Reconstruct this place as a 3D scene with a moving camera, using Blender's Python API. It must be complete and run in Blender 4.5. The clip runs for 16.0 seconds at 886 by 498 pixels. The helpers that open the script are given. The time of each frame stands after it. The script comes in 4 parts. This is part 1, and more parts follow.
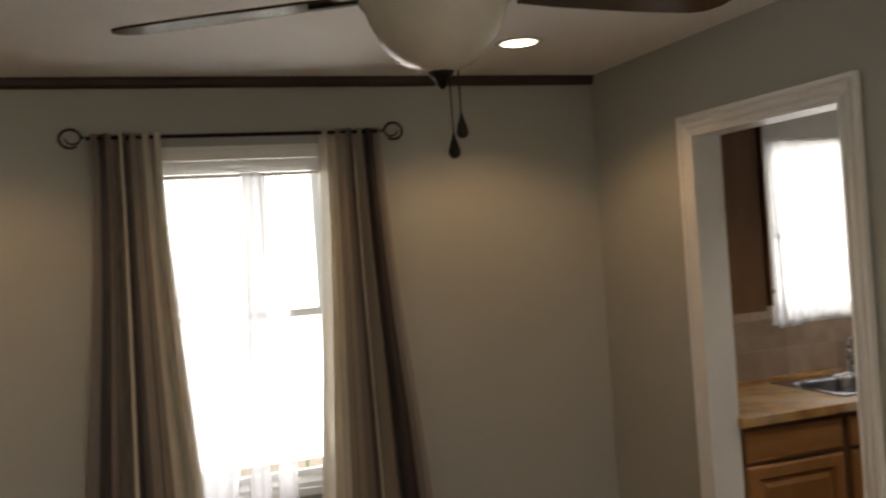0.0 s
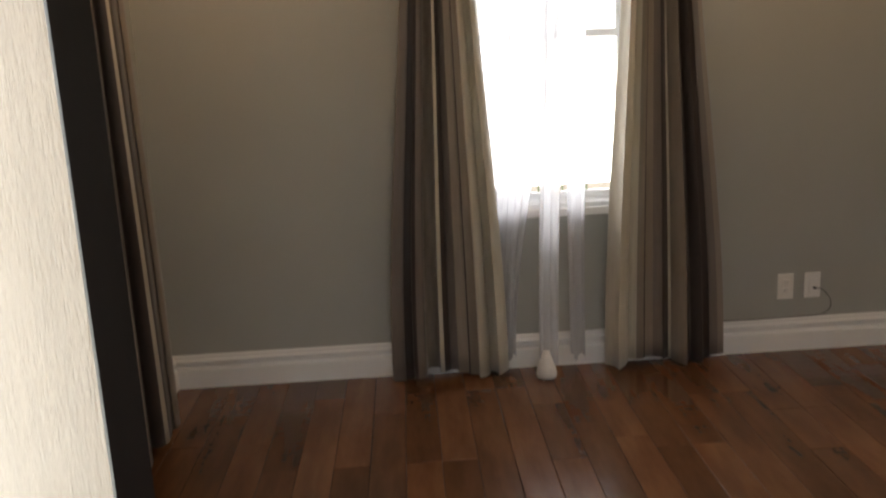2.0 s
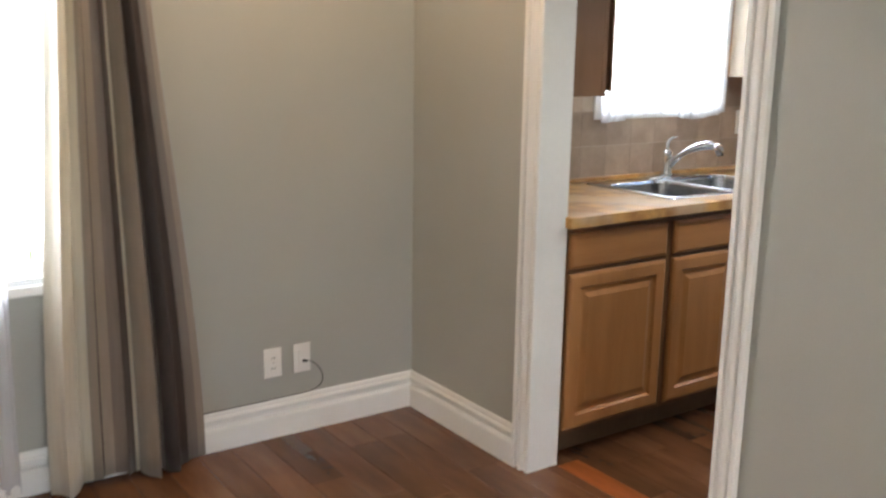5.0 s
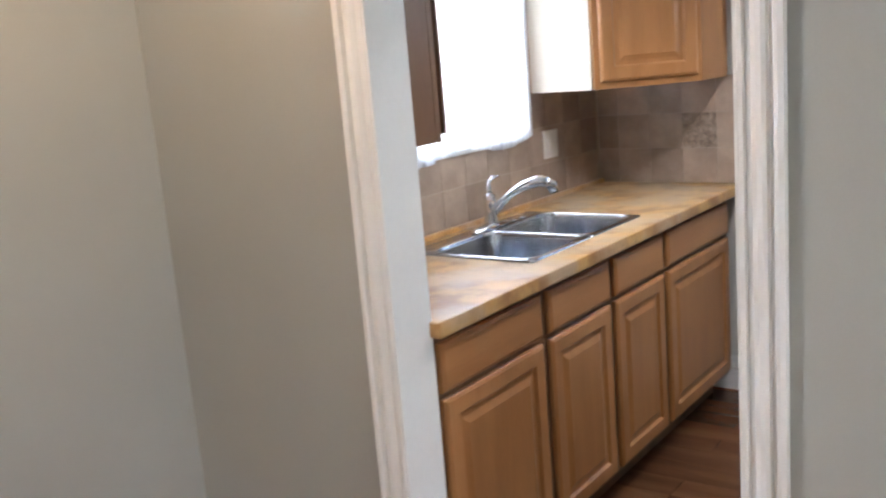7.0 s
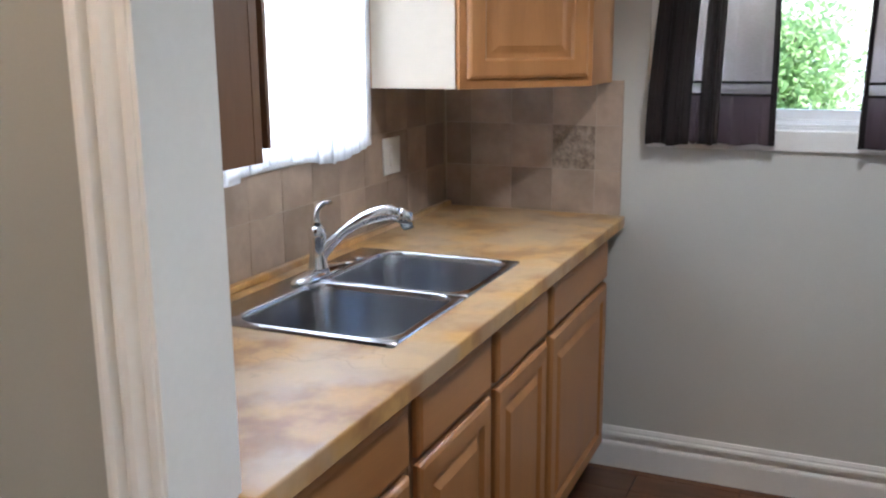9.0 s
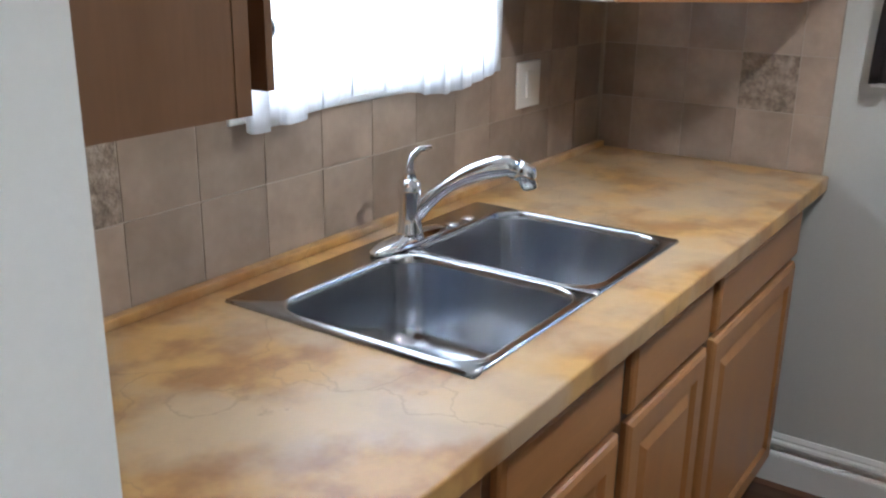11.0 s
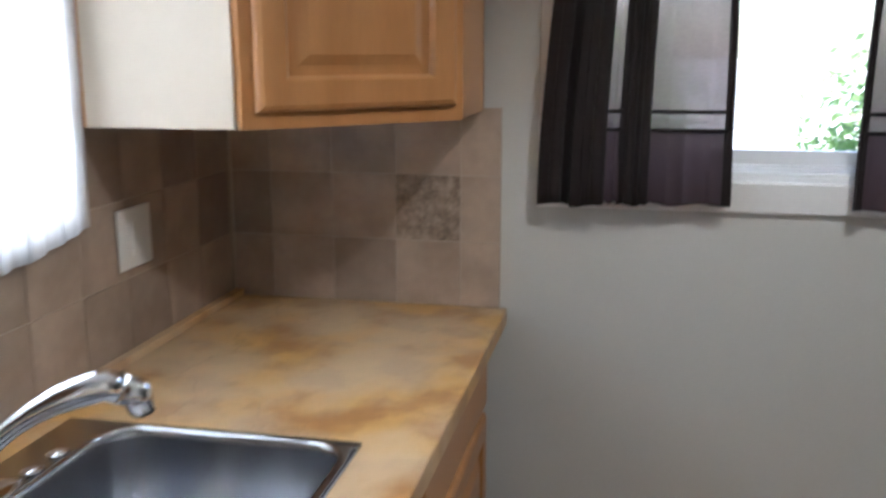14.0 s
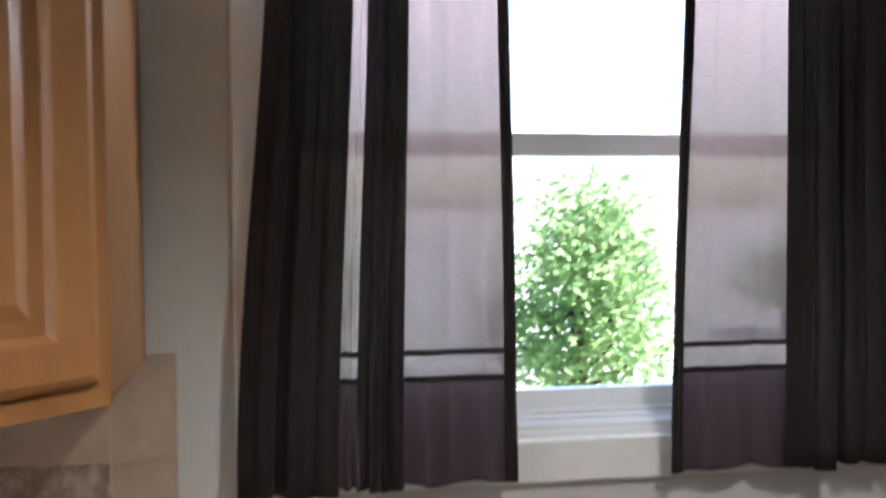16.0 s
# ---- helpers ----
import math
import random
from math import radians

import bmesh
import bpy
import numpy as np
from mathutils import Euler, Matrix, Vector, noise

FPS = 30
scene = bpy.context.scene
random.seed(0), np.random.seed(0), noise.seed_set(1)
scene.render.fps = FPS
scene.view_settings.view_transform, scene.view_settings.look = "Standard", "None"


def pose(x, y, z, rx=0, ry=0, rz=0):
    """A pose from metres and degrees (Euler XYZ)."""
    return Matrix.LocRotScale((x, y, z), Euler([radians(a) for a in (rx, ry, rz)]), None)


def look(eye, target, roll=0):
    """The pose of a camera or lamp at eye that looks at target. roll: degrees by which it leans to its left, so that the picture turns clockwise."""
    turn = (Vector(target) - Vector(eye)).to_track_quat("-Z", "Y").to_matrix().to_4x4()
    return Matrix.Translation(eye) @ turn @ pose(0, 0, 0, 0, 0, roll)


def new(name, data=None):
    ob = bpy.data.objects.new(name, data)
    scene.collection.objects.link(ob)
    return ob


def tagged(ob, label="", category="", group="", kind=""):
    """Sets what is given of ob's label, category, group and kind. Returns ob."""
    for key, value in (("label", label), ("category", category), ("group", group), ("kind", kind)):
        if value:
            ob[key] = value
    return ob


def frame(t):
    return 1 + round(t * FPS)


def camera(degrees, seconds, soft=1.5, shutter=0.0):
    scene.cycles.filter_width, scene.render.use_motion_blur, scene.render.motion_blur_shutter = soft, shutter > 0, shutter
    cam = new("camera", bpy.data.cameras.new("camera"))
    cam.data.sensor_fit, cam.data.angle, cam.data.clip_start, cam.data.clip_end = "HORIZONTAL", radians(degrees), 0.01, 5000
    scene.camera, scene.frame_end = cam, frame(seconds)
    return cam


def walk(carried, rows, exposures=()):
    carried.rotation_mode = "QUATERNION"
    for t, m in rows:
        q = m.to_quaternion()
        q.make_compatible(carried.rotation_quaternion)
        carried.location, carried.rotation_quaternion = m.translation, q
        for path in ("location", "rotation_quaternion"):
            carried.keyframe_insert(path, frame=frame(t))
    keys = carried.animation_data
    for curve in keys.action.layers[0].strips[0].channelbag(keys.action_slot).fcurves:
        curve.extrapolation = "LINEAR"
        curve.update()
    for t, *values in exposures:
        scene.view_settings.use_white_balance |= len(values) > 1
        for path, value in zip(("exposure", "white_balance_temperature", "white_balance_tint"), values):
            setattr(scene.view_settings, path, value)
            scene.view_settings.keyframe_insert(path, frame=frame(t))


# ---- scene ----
cam = camera(51.2, 16.0, soft=2.2, shutter=0.4)
PATH = [
    (0, (-2.19, -3.883, 1.683), (-1.516, -2.0, 1.676), -4.0),
    (0.5, (-2.115, -3.88, 1.644), (-1.709, -1.922, 1.605), -2.5),
    (1, (-2.192, -3.897, 1.672), (-1.966, -1.922, 1.45), -2.2),
    (1.5, (-2.247, -3.885, 1.523), (-2.148, -1.914, 1.201), -2.6),
    (2, (-2.271, -3.908, 1.449), (-2.206, -1.959, 1.005), -3.0),
    (2.5, (-2.303, -3.882, 1.393), (-2.082, -1.98, 0.816), -2.3),
    (3, (-2.396, -3.718, 1.391), (-1.88, -1.91, 0.709), -0.4),
    (3.5, (-2.315, -3.601, 1.42), (-1.621, -1.859, 0.725), -1.2),
    (4, (-2.199, -3.492, 1.43), (-1.359, -1.828, 0.705), -2.3),
    (4.5, (-2.076, -3.317, 1.452), (-1.119, -1.635, 0.944), -1.5),
    (5, (-1.996, -3.11, 1.466), (-0.885, -1.501, 1.045), 0.9),
    (5.2, (-1.924, -3.051, 1.439), (-0.773, -1.459, 1.064), -0.8),
    (7.3, (-1.504, -1.985, 1.546), (0.149, -0.943, 1.12), -3.2),
    (7.5, (-1.463, -1.931, 1.558), (0.247, -0.995, 1.111), -1.9),
    (8, (-1.227, -1.753, 1.516), (0.546, -0.936, 1.081), -2.0),
    (8.5, (-0.992, -1.603, 1.497), (0.78, -0.783, 1.066), 0.1),
    (9, (-0.795, -1.476, 1.491), (0.996, -0.699, 1.056), -0.4),
    (9.5, (-0.609, -1.384, 1.469), (1.176, -0.623, 0.985), 0.7),
    (9.7, (-0.523, -1.366, 1.459), (1.222, -0.534, 0.948), 1.1),
    (11.8, (-0.151, -1.271, 1.474), (1.398, -0.186, 0.821), 1.2),
    (12, (-0.128, -1.26, 1.471), (1.446, -0.238, 0.779), 3.1),
    (12.5, (-0.084, -1.238, 1.457), (1.583, -0.389, 0.748), 2.2),
    (13, (-0.034, -1.186, 1.45), (1.746, -0.552, 0.794), 0.4),
    (13.5, (0.071, -1.139, 1.458), (1.907, -0.583, 0.89), 0.4),
    (14, (0.263, -1.083, 1.487), (2.178, -0.687, 1.069), 0.0),
    (14.5, (0.419, -1.046, 1.522), (2.384, -0.874, 1.195), 0.5),
    (15, (0.579, -0.982, 1.557), (2.57, -1.019, 1.371), -1.1),
    (15.5, (0.753, -0.95, 1.563), (2.73, -1.142, 1.33), -1.1),
    (16, (0.934, -0.964, 1.577), (2.906, -1.284, 1.479), -0.3),
]
walk(cam, [(t, look(eye, target, roll)) for t, eye, target, roll in PATH], exposures=[
    (0.0, 1.25, 7600, 14), (1.5, 1.2, 7600, 16), (2.0, 1.35, 7200, 14), (3.0, 2.92, 6300, 10), (5.0, 2.75, 6300, 10), (7.5, 2.95, 5700, 12), (9.5, 2.5, 5700, 10),
    (12.5, 2.65, 5550, 8), (14.0, 2.4, 5850, 10), (15.0, 2.0, 5300, 10), (16.0, 2.3, 6100, 12)])

# ---- world, sun, lamps ----
world = bpy.data.worlds.new("sky")
scene.world = world
world.use_nodes = True
wn = world.node_tree.nodes
sky = wn.new("ShaderNodeTexSky")
sky.sky_type = "NISHITA"
sky.sun_disc = False
sky.sun_elevation = radians(55)
sky.sun_rotation = radians(190)
wn["Background"].inputs[1].default_value = 0.15
world.node_tree.links.new(sky.outputs[0], wn["Background"].inputs[0])
sun = new("sun", bpy.data.lights.new("sun", "SUN"))
sun.data.energy, sun.data.angle, sun.data.color = 5.0, radians(0.5), (1, 0.95, 0.88)
sun.matrix_world = look((0, 0, 0), (0.10, 0.56, -0.82))


def window_light(name, eye, target, sx, sy, watts, color=(0.86, 0.94, 1.0)):
    """The sky's light, in a window's opening."""
    lamp = new(name, bpy.data.lights.new(name, "AREA"))
    lamp.data.shape, lamp.data.size, lamp.data.size_y, lamp.data.energy, lamp.data.color = "RECTANGLE", sx, sy, watts, color
    lamp.matrix_world = look(eye, target)
    return lamp


DAY = (0.95, 0.98, 1.0)
window_light("sky_light", (-1.665, 0.19, 1.43), (-1.665, -2, 1.25), 0.66, 1.32, 6, DAY)
window_light("sky_light", (1.235, 0.19, 1.64), (1.235, -2, 1.40), 0.70, 0.80, 5.5, DAY)
window_light("sky_light", (2.43, -1.42, 1.965), (0.5, -1.42, 1.2), 0.96, 0.08, 2.5, DAY)
window_light("sky_light", (-3.535, -0.97, 1.42), (-1.5, -0.97, 1.30), 0.46, 1.28, 2, DAY)
window_light("sky_light", (-3.45, -2.79, 1.10), (-1.0, -2.79, 1.0), 0.84, 1.8, 7.0, (0.88, 0.95, 1.0))
# Added fill light from behind; its rear window is unseen and assumed.
window_light("sky_light", (-1.4, -6.66, 1.30), (-1.4, -3, 1.0), 1.6, 1.9, 3.6, DAY)


# ---- materials ----
def mat(name, color, rough=0.6, metal=0.0, var=0.12, scale=6.0, fine=60.0, bump=0.05, stretch=(1, 1, 1), color2=None, spec=0.5,
        random_by="", coat=0.0, spread=0.16, blend=(0.22, 0.78)):
    """A surface with a large and a fine variation of colour, a fine relief and uneven gloss."""
    m = bpy.data.materials.new(name)
    m.use_nodes = True
    n, l = m.node_tree.nodes, m.node_tree.links
    b = n["Principled BSDF"]
    geo = n.new("ShaderNodeTexCoord")
    mp = n.new("ShaderNodeMapping")
    mp.inputs["Scale"].default_value = stretch
    l.new(geo.outputs["Object"], mp.inputs[0])
    if random_by == "object":  # no two pieces share a grain
        own, far_off = n.new("ShaderNodeObjectInfo"), n.new("ShaderNodeVectorMath")
        far_off.operation = "SCALE"
        far_off.inputs[0].default_value = (37.0, 23.0, 11.0)
        l.new(own.outputs["Random"], far_off.inputs["Scale"])
        l.new(far_off.outputs[0], mp.inputs["Location"])
    big, small = n.new("ShaderNodeTexNoise"), n.new("ShaderNodeTexNoise")
    big.inputs["Scale"].default_value, small.inputs["Scale"].default_value = scale, fine
    big.inputs["Detail"].default_value, small.inputs["Detail"].default_value = 4, 3
    l.new(mp.outputs[0], big.inputs["Vector"])
    l.new(mp.outputs[0], small.inputs["Vector"])
    c2 = color2 or tuple(c * (1 - 2 * var) for c in color)
    ramp = n.new("ShaderNodeValToRGB")
    ramp.color_ramp.interpolation = "EASE"
    ramp.color_ramp.elements[0].position, ramp.color_ramp.elements[1].position = blend
    ramp.color_ramp.elements[0].color = (*c2, 1)
    ramp.color_ramp.elements[1].color = (*color, 1)
    l.new(big.outputs["Fac"], ramp.inputs[0])
    hsv = n.new("ShaderNodeHueSaturation")
    mr = n.new("ShaderNodeMapRange")
    mr.inputs["To Min"].default_value, mr.inputs["To Max"].default_value = 1 - var, 1 + var
    l.new(small.outputs["Fac"], mr.inputs["Value"])
    last = mr.outputs[0]
    if random_by:
        info = n.new("ShaderNodeObjectInfo" if random_by == "object" else "ShaderNodeNewGeometry")
        mr2 = n.new("ShaderNodeMapRange")
        mr2.inputs["To Min"].default_value, mr2.inputs["To Max"].default_value = 1 - spread, 1 + spread
        l.new(info.outputs["Random" if random_by == "object" else "Random Per Island"], mr2.inputs["Value"])
        mul = n.new("ShaderNodeMath")
        mul.operation = "MULTIPLY"
        l.new(last, mul.inputs[0])
        l.new(mr2.outputs[0], mul.inputs[1])
        last = mul.outputs[0]
    l.new(last, hsv.inputs["Value"])
    l.new(ramp.outputs[0], hsv.inputs["Color"])
    l.new(hsv.outputs[0], b.inputs["Base Color"])
    rr = n.new("ShaderNodeMapRange")
    rr.inputs["To Min"].default_value, rr.inputs["To Max"].default_value = max(0.02, rough - 0.08), min(1, rough + 0.08)
    l.new(big.outputs["Fac"], rr.inputs["Value"])
    l.new(rr.outputs[0], b.inputs["Roughness"])
    b.inputs["Metallic"].default_value = metal
    b.inputs["Specular IOR Level"].default_value = spec
    b.inputs["Coat Weight"].default_value = coat
    if bump:
        bn = n.new("ShaderNodeBump")
        bn.inputs["Strength"].default_value, bn.inputs["Distance"].default_value = bump, 0.01
        l.new(small.outputs["Fac"], bn.inputs["Height"])
        l.new(bn.outputs[0], b.inputs["Normal"])
    return m


def cloth(name, stripes, see_through=0.25, rough=0.75, sheen=0.2, clear=0.0, weave=700.0):
    """Woven cloth with stripes along it: rows of (u, colour); light soaks through (weave 0: slubs run across), and clear is the open share of the weave."""
    m = bpy.data.materials.new(name)
    m.use_nodes = True
    n, l = m.node_tree.nodes, m.node_tree.links
    b, out = n["Principled BSDF"], n["Material Output"]
    uv = n.new("ShaderNodeUVMap")
    sep = n.new("ShaderNodeSeparateXYZ")
    l.new(uv.outputs[0], sep.inputs[0])
    ramp = n.new("ShaderNodeValToRGB")
    ramp.color_ramp.interpolation = "CONSTANT"
    while len(ramp.color_ramp.elements) < len(stripes):
        ramp.color_ramp.elements.new(0.5)
    for e, (u, c) in zip(ramp.color_ramp.elements, stripes):
        e.position, e.color = u, (*c, 1)
    l.new(sep.outputs["X"], ramp.inputs[0])
    tex = n.new("ShaderNodeTexNoise")
    tex.inputs["Scale"].default_value, tex.inputs["Detail"].default_value = 3.0, 5
    mp = n.new("ShaderNodeMapping")
    mp.inputs["Scale"].default_value = (weave * 0.05, 4, 1) if weave else (5, 60, 1)
    l.new(uv.outputs[0], mp.inputs[0])
    l.new(mp.outputs[0], tex.inputs["Vector"])
    mr = n.new("ShaderNodeMapRange")
    mr.inputs["To Min"].default_value, mr.inputs["To Max"].default_value = 0.8, 1.2
    l.new(tex.outputs["Fac"], mr.inputs["Value"])
    hsv = n.new("ShaderNodeHueSaturation")
    l.new(mr.outputs[0], hsv.inputs["Value"])
    l.new(ramp.outputs[0], hsv.inputs["Color"])
    l.new(hsv.outputs[0], b.inputs["Base Color"])
    b.inputs["Roughness"].default_value = rough
    b.inputs["Sheen Weight"].default_value = sheen
    bn = n.new("ShaderNodeBump")
    bn.inputs["Strength"].default_value, bn.inputs["Distance"].default_value = 0.15, 0.003
    l.new(tex.outputs["Fac"], bn.inputs["Height"])
    l.new(bn.outputs[0], b.inputs["Normal"])
    tr = n.new("ShaderNodeBsdfTranslucent")
    l.new(hsv.outputs[0], tr.inputs[0])
    mix = n.new("ShaderNodeMixShader")
    mix.inputs[0].default_value = see_through
    l.new(b.outputs[0], mix.inputs[1])
    l.new(tr.outputs[0], mix.inputs[2])
    last = mix
    if clear:
        tp = n.new("ShaderNodeBsdfTransparent")
        mix2 = n.new("ShaderNodeMixShader")
        mix2.inputs[0].default_value = clear
        l.new(mix.outputs[0], mix2.inputs[1])
        l.new(tp.outputs[0], mix2.inputs[2])
        last = mix2
    l.new(last.outputs[0], out.inputs[0])
    return m


def glass_mat():
    m = bpy.data.materials.new("window_glass")
    m.use_nodes = True
    b = m.node_tree.nodes["Principled BSDF"]
    b.inputs["Transmission Weight"].default_value, b.inputs["Roughness"].default_value, b.inputs["IOR"].default_value = 1, 0.0, 1.1
    return m


def glow_mat(name, color, strength):
    m = bpy.data.materials.new(name)
    m.use_nodes = True
    b = m.node_tree.nodes["Principled BSDF"]
    b.inputs["Base Color"].default_value = (*color, 1)
    b.inputs["Emission Color"].default_value, b.inputs["Emission Strength"].default_value = (*color, 1), strength
    return m


WALL = mat("sage_grey_wall_paint", (0.405, 0.41, 0.375), 0.62, var=0.03, scale=2, fine=180, bump=0.06)
WALL_K = mat("grey_kitchen_wall_paint", (0.575, 0.57, 0.53), 0.55, var=0.03, scale=2, fine=180, bump=0.06)
CEIL = mat("ceiling_paint", (0.82, 0.80, 0.75), 0.8, var=0.03, scale=3, fine=220, bump=0.08)
TRIM = mat("white_trim_paint", (0.82, 0.815, 0.79), 0.36, var=0.03, scale=4, fine=90, bump=0.03)
DARK = mat("dark_stained_trim", (0.045, 0.024, 0.017), 0.4, var=0.2, scale=3, fine=40, stretch=(1, 6, 6))
PLANK = mat("hand_scraped_plank", (0.165, 0.076, 0.036), 0.17, var=0.14, scale=2.2, fine=13, bump=0.03, stretch=(5.0, 0.9, 2), color2=(0.094, 0.041, 0.020), random_by="object", coat=0.0, spread=0.28)
PLANK_J = mat("hand_scraped_plank_far", (0.165, 0.076, 0.036), 0.17, var=0.14, scale=2.2, fine=13, bump=0.03, stretch=(5.0, 0.9, 2), color2=(0.094, 0.041, 0.020), random_by="island", coat=0.0, spread=0.28)


def scraped(m):
    """Shallow cross ripples left by the scraper."""
    n, l = m.node_tree.nodes, m.node_tree.links
    b = n["Principled BSDF"]
    co, wave, bump = n.new("ShaderNodeTexCoord"), n.new("ShaderNodeTexWave"), n.new("ShaderNodeBump")
    wave.bands_direction = "Y"
    wave.inputs["Scale"].default_value, wave.inputs["Distortion"].default_value = 6.0, 7.0
    wave.inputs["Detail"].default_value, wave.inputs["Detail Scale"].default_value = 2, 1.2
    l.new(co.outputs["Object"], wave.inputs["Vector"])
    bump.inputs["Strength"].default_value, bump.inputs["Distance"].default_value = 0.02, 0.006
    l.new(wave.outputs["Fac"], bump.inputs["Height"])
    l.new(b.inputs["Normal"].links[0].from_socket, bump.inputs["Normal"])
    l.new(bump.outputs[0], b.inputs["Normal"])


scraped(PLANK)
scraped(PLANK_J)
# Orange-red colour that stands for a warm reflection on the floor.
WARM_REFLECTION = mat("orange_red_floor_reflection", (0.34, 0.10, 0.030), 0.18, var=0.15, scale=4, fine=40, stretch=(6, 0.8, 4), color2=(0.24, 0.07, 0.022))
MAPLE = mat("honey_maple_wood", (0.45, 0.215, 0.076), 0.37, var=0.07, scale=3, fine=32, bump=0.03, stretch=(5, 5, 0.7), color2=(0.36, 0.16, 0.052), coat=0.1)
MAPLE_H = mat("honey_maple_wood_flat_grain", (0.45, 0.215, 0.076), 0.37, var=0.07, scale=3, fine=32, bump=0.03, stretch=(0.7, 5, 5), color2=(0.36, 0.16, 0.052), coat=0.1)
MAPLE_SIDE = mat("pale_cabinet_side_laminate", (0.62, 0.53, 0.41), 0.40, var=0.03, scale=3, fine=30, bump=0.02)
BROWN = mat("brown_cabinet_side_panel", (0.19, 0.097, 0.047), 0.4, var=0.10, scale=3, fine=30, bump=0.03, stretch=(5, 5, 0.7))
KICK = mat("toe_kick_board", (0.17, 0.10, 0.055), 0.6, var=0.15)
STEEL = mat("brushed_steel", (0.54, 0.55, 0.57), 0.20, 1.0, var=0.04, scale=5, fine=140, bump=0.0, stretch=(1, 8, 1))
CHROME = mat("chrome", (0.82, 0.83, 0.85), 0.06, 1.0, var=0.01, scale=8, fine=50, bump=0.0)
BRONZE = mat("dark_bronze_metal", (0.03, 0.024, 0.02), 0.38, 0.8, var=0.15, scale=10, fine=60)
PLASTIC = mat("white_plastic", (0.80, 0.79, 0.75), 0.35, var=0.02, bump=0.0)
BLACK = mat("black_plastic", (0.012, 0.012, 0.012), 0.45, var=0.1, bump=0.0)
TILE = mat("tumbled_travertine", (0.43, 0.33, 0.25), 0.36, var=0.10, scale=9, fine=46, bump=0.03, color2=(0.31, 0.232, 0.172), random_by="object", spread=0.20, blend=(0.25, 0.75))
TILE_DECO = mat("carved_travertine", (0.42, 0.33, 0.25), 0.5, var=0.25, scale=45, fine=90, bump=0.6, color2=(0.19, 0.14, 0.10))
GROUT = mat("sanded_grout", (0.52, 0.43, 0.34), 0.85, var=0.08, scale=10, fine=200)
VINYL = mat("white_window_vinyl", (0.82, 0.83, 0.83), 0.3, var=0.02, bump=0.0)
FANBLADE = mat("dark_walnut_blade", (0.045, 0.022, 0.015), 0.17, var=0.2, scale=3, fine=30, stretch=(1, 6, 1), bump=0.02)
STUCCO = mat("cream_textured_panel", (0.56, 0.48, 0.39), 0.5, var=0.06, scale=2, fine=38, bump=0.7, stretch=(9, 9, 0.9))
BARK = mat("bark", (0.14, 0.10, 0.07), 0.9, var=0.2, scale=8, fine=50, bump=0.5)
LEAF = mat("leaf", (0.17, 0.25, 0.09), 0.5, var=0.2, scale=2, fine=12, bump=0, random_by="island", color2=(0.10, 0.17, 0.05))
n, l = LEAF.node_tree.nodes, LEAF.node_tree.links
tr, mx = n.new("ShaderNodeBsdfTranslucent"), n.new("ShaderNodeMixShader")
tr.inputs[0].default_value = (0.42, 0.60, 0.28, 1)
mx.inputs[0].default_value = 0.55
l.new(n["Principled BSDF"].outputs[0], mx.inputs[1])
l.new(tr.outputs[0], mx.inputs[2])
l.new(mx.outputs[0], n["Material Output"].inputs[0])
GRASS = mat("lawn", (0.09, 0.13, 0.04), 0.9, var=0.2, scale=1.5, fine=40, bump=0.3)
# Pale enough to burn out to white, as glare over the far ground.
GLARE_SLAB = mat("pale_glare_slab", (0.50, 0.49, 0.47), 0.85, var=0.06, scale=0.8, fine=14, bump=0.2)
EDGE_BLACK = mat("black_stained_door_edge", (0.012, 0.010, 0.012), 0.45, var=0.2, scale=3, fine=40, stretch=(6, 6, 1))
FENCE = mat("weathered_fence_board", (0.40, 0.37, 0.33), 0.8, var=0.12, scale=4, fine=40, stretch=(4, 4, 0.6), bump=0.2)
GLASS = glass_mat()
BULB = glow_mat("lamp_lens", (1.0, 0.86, 0.66), 3.0)
OPAL = mat("frosted_alabaster_glass", (0.72, 0.70, 0.63), 0.18, var=0.06, scale=5, fine=20, bump=0.0)


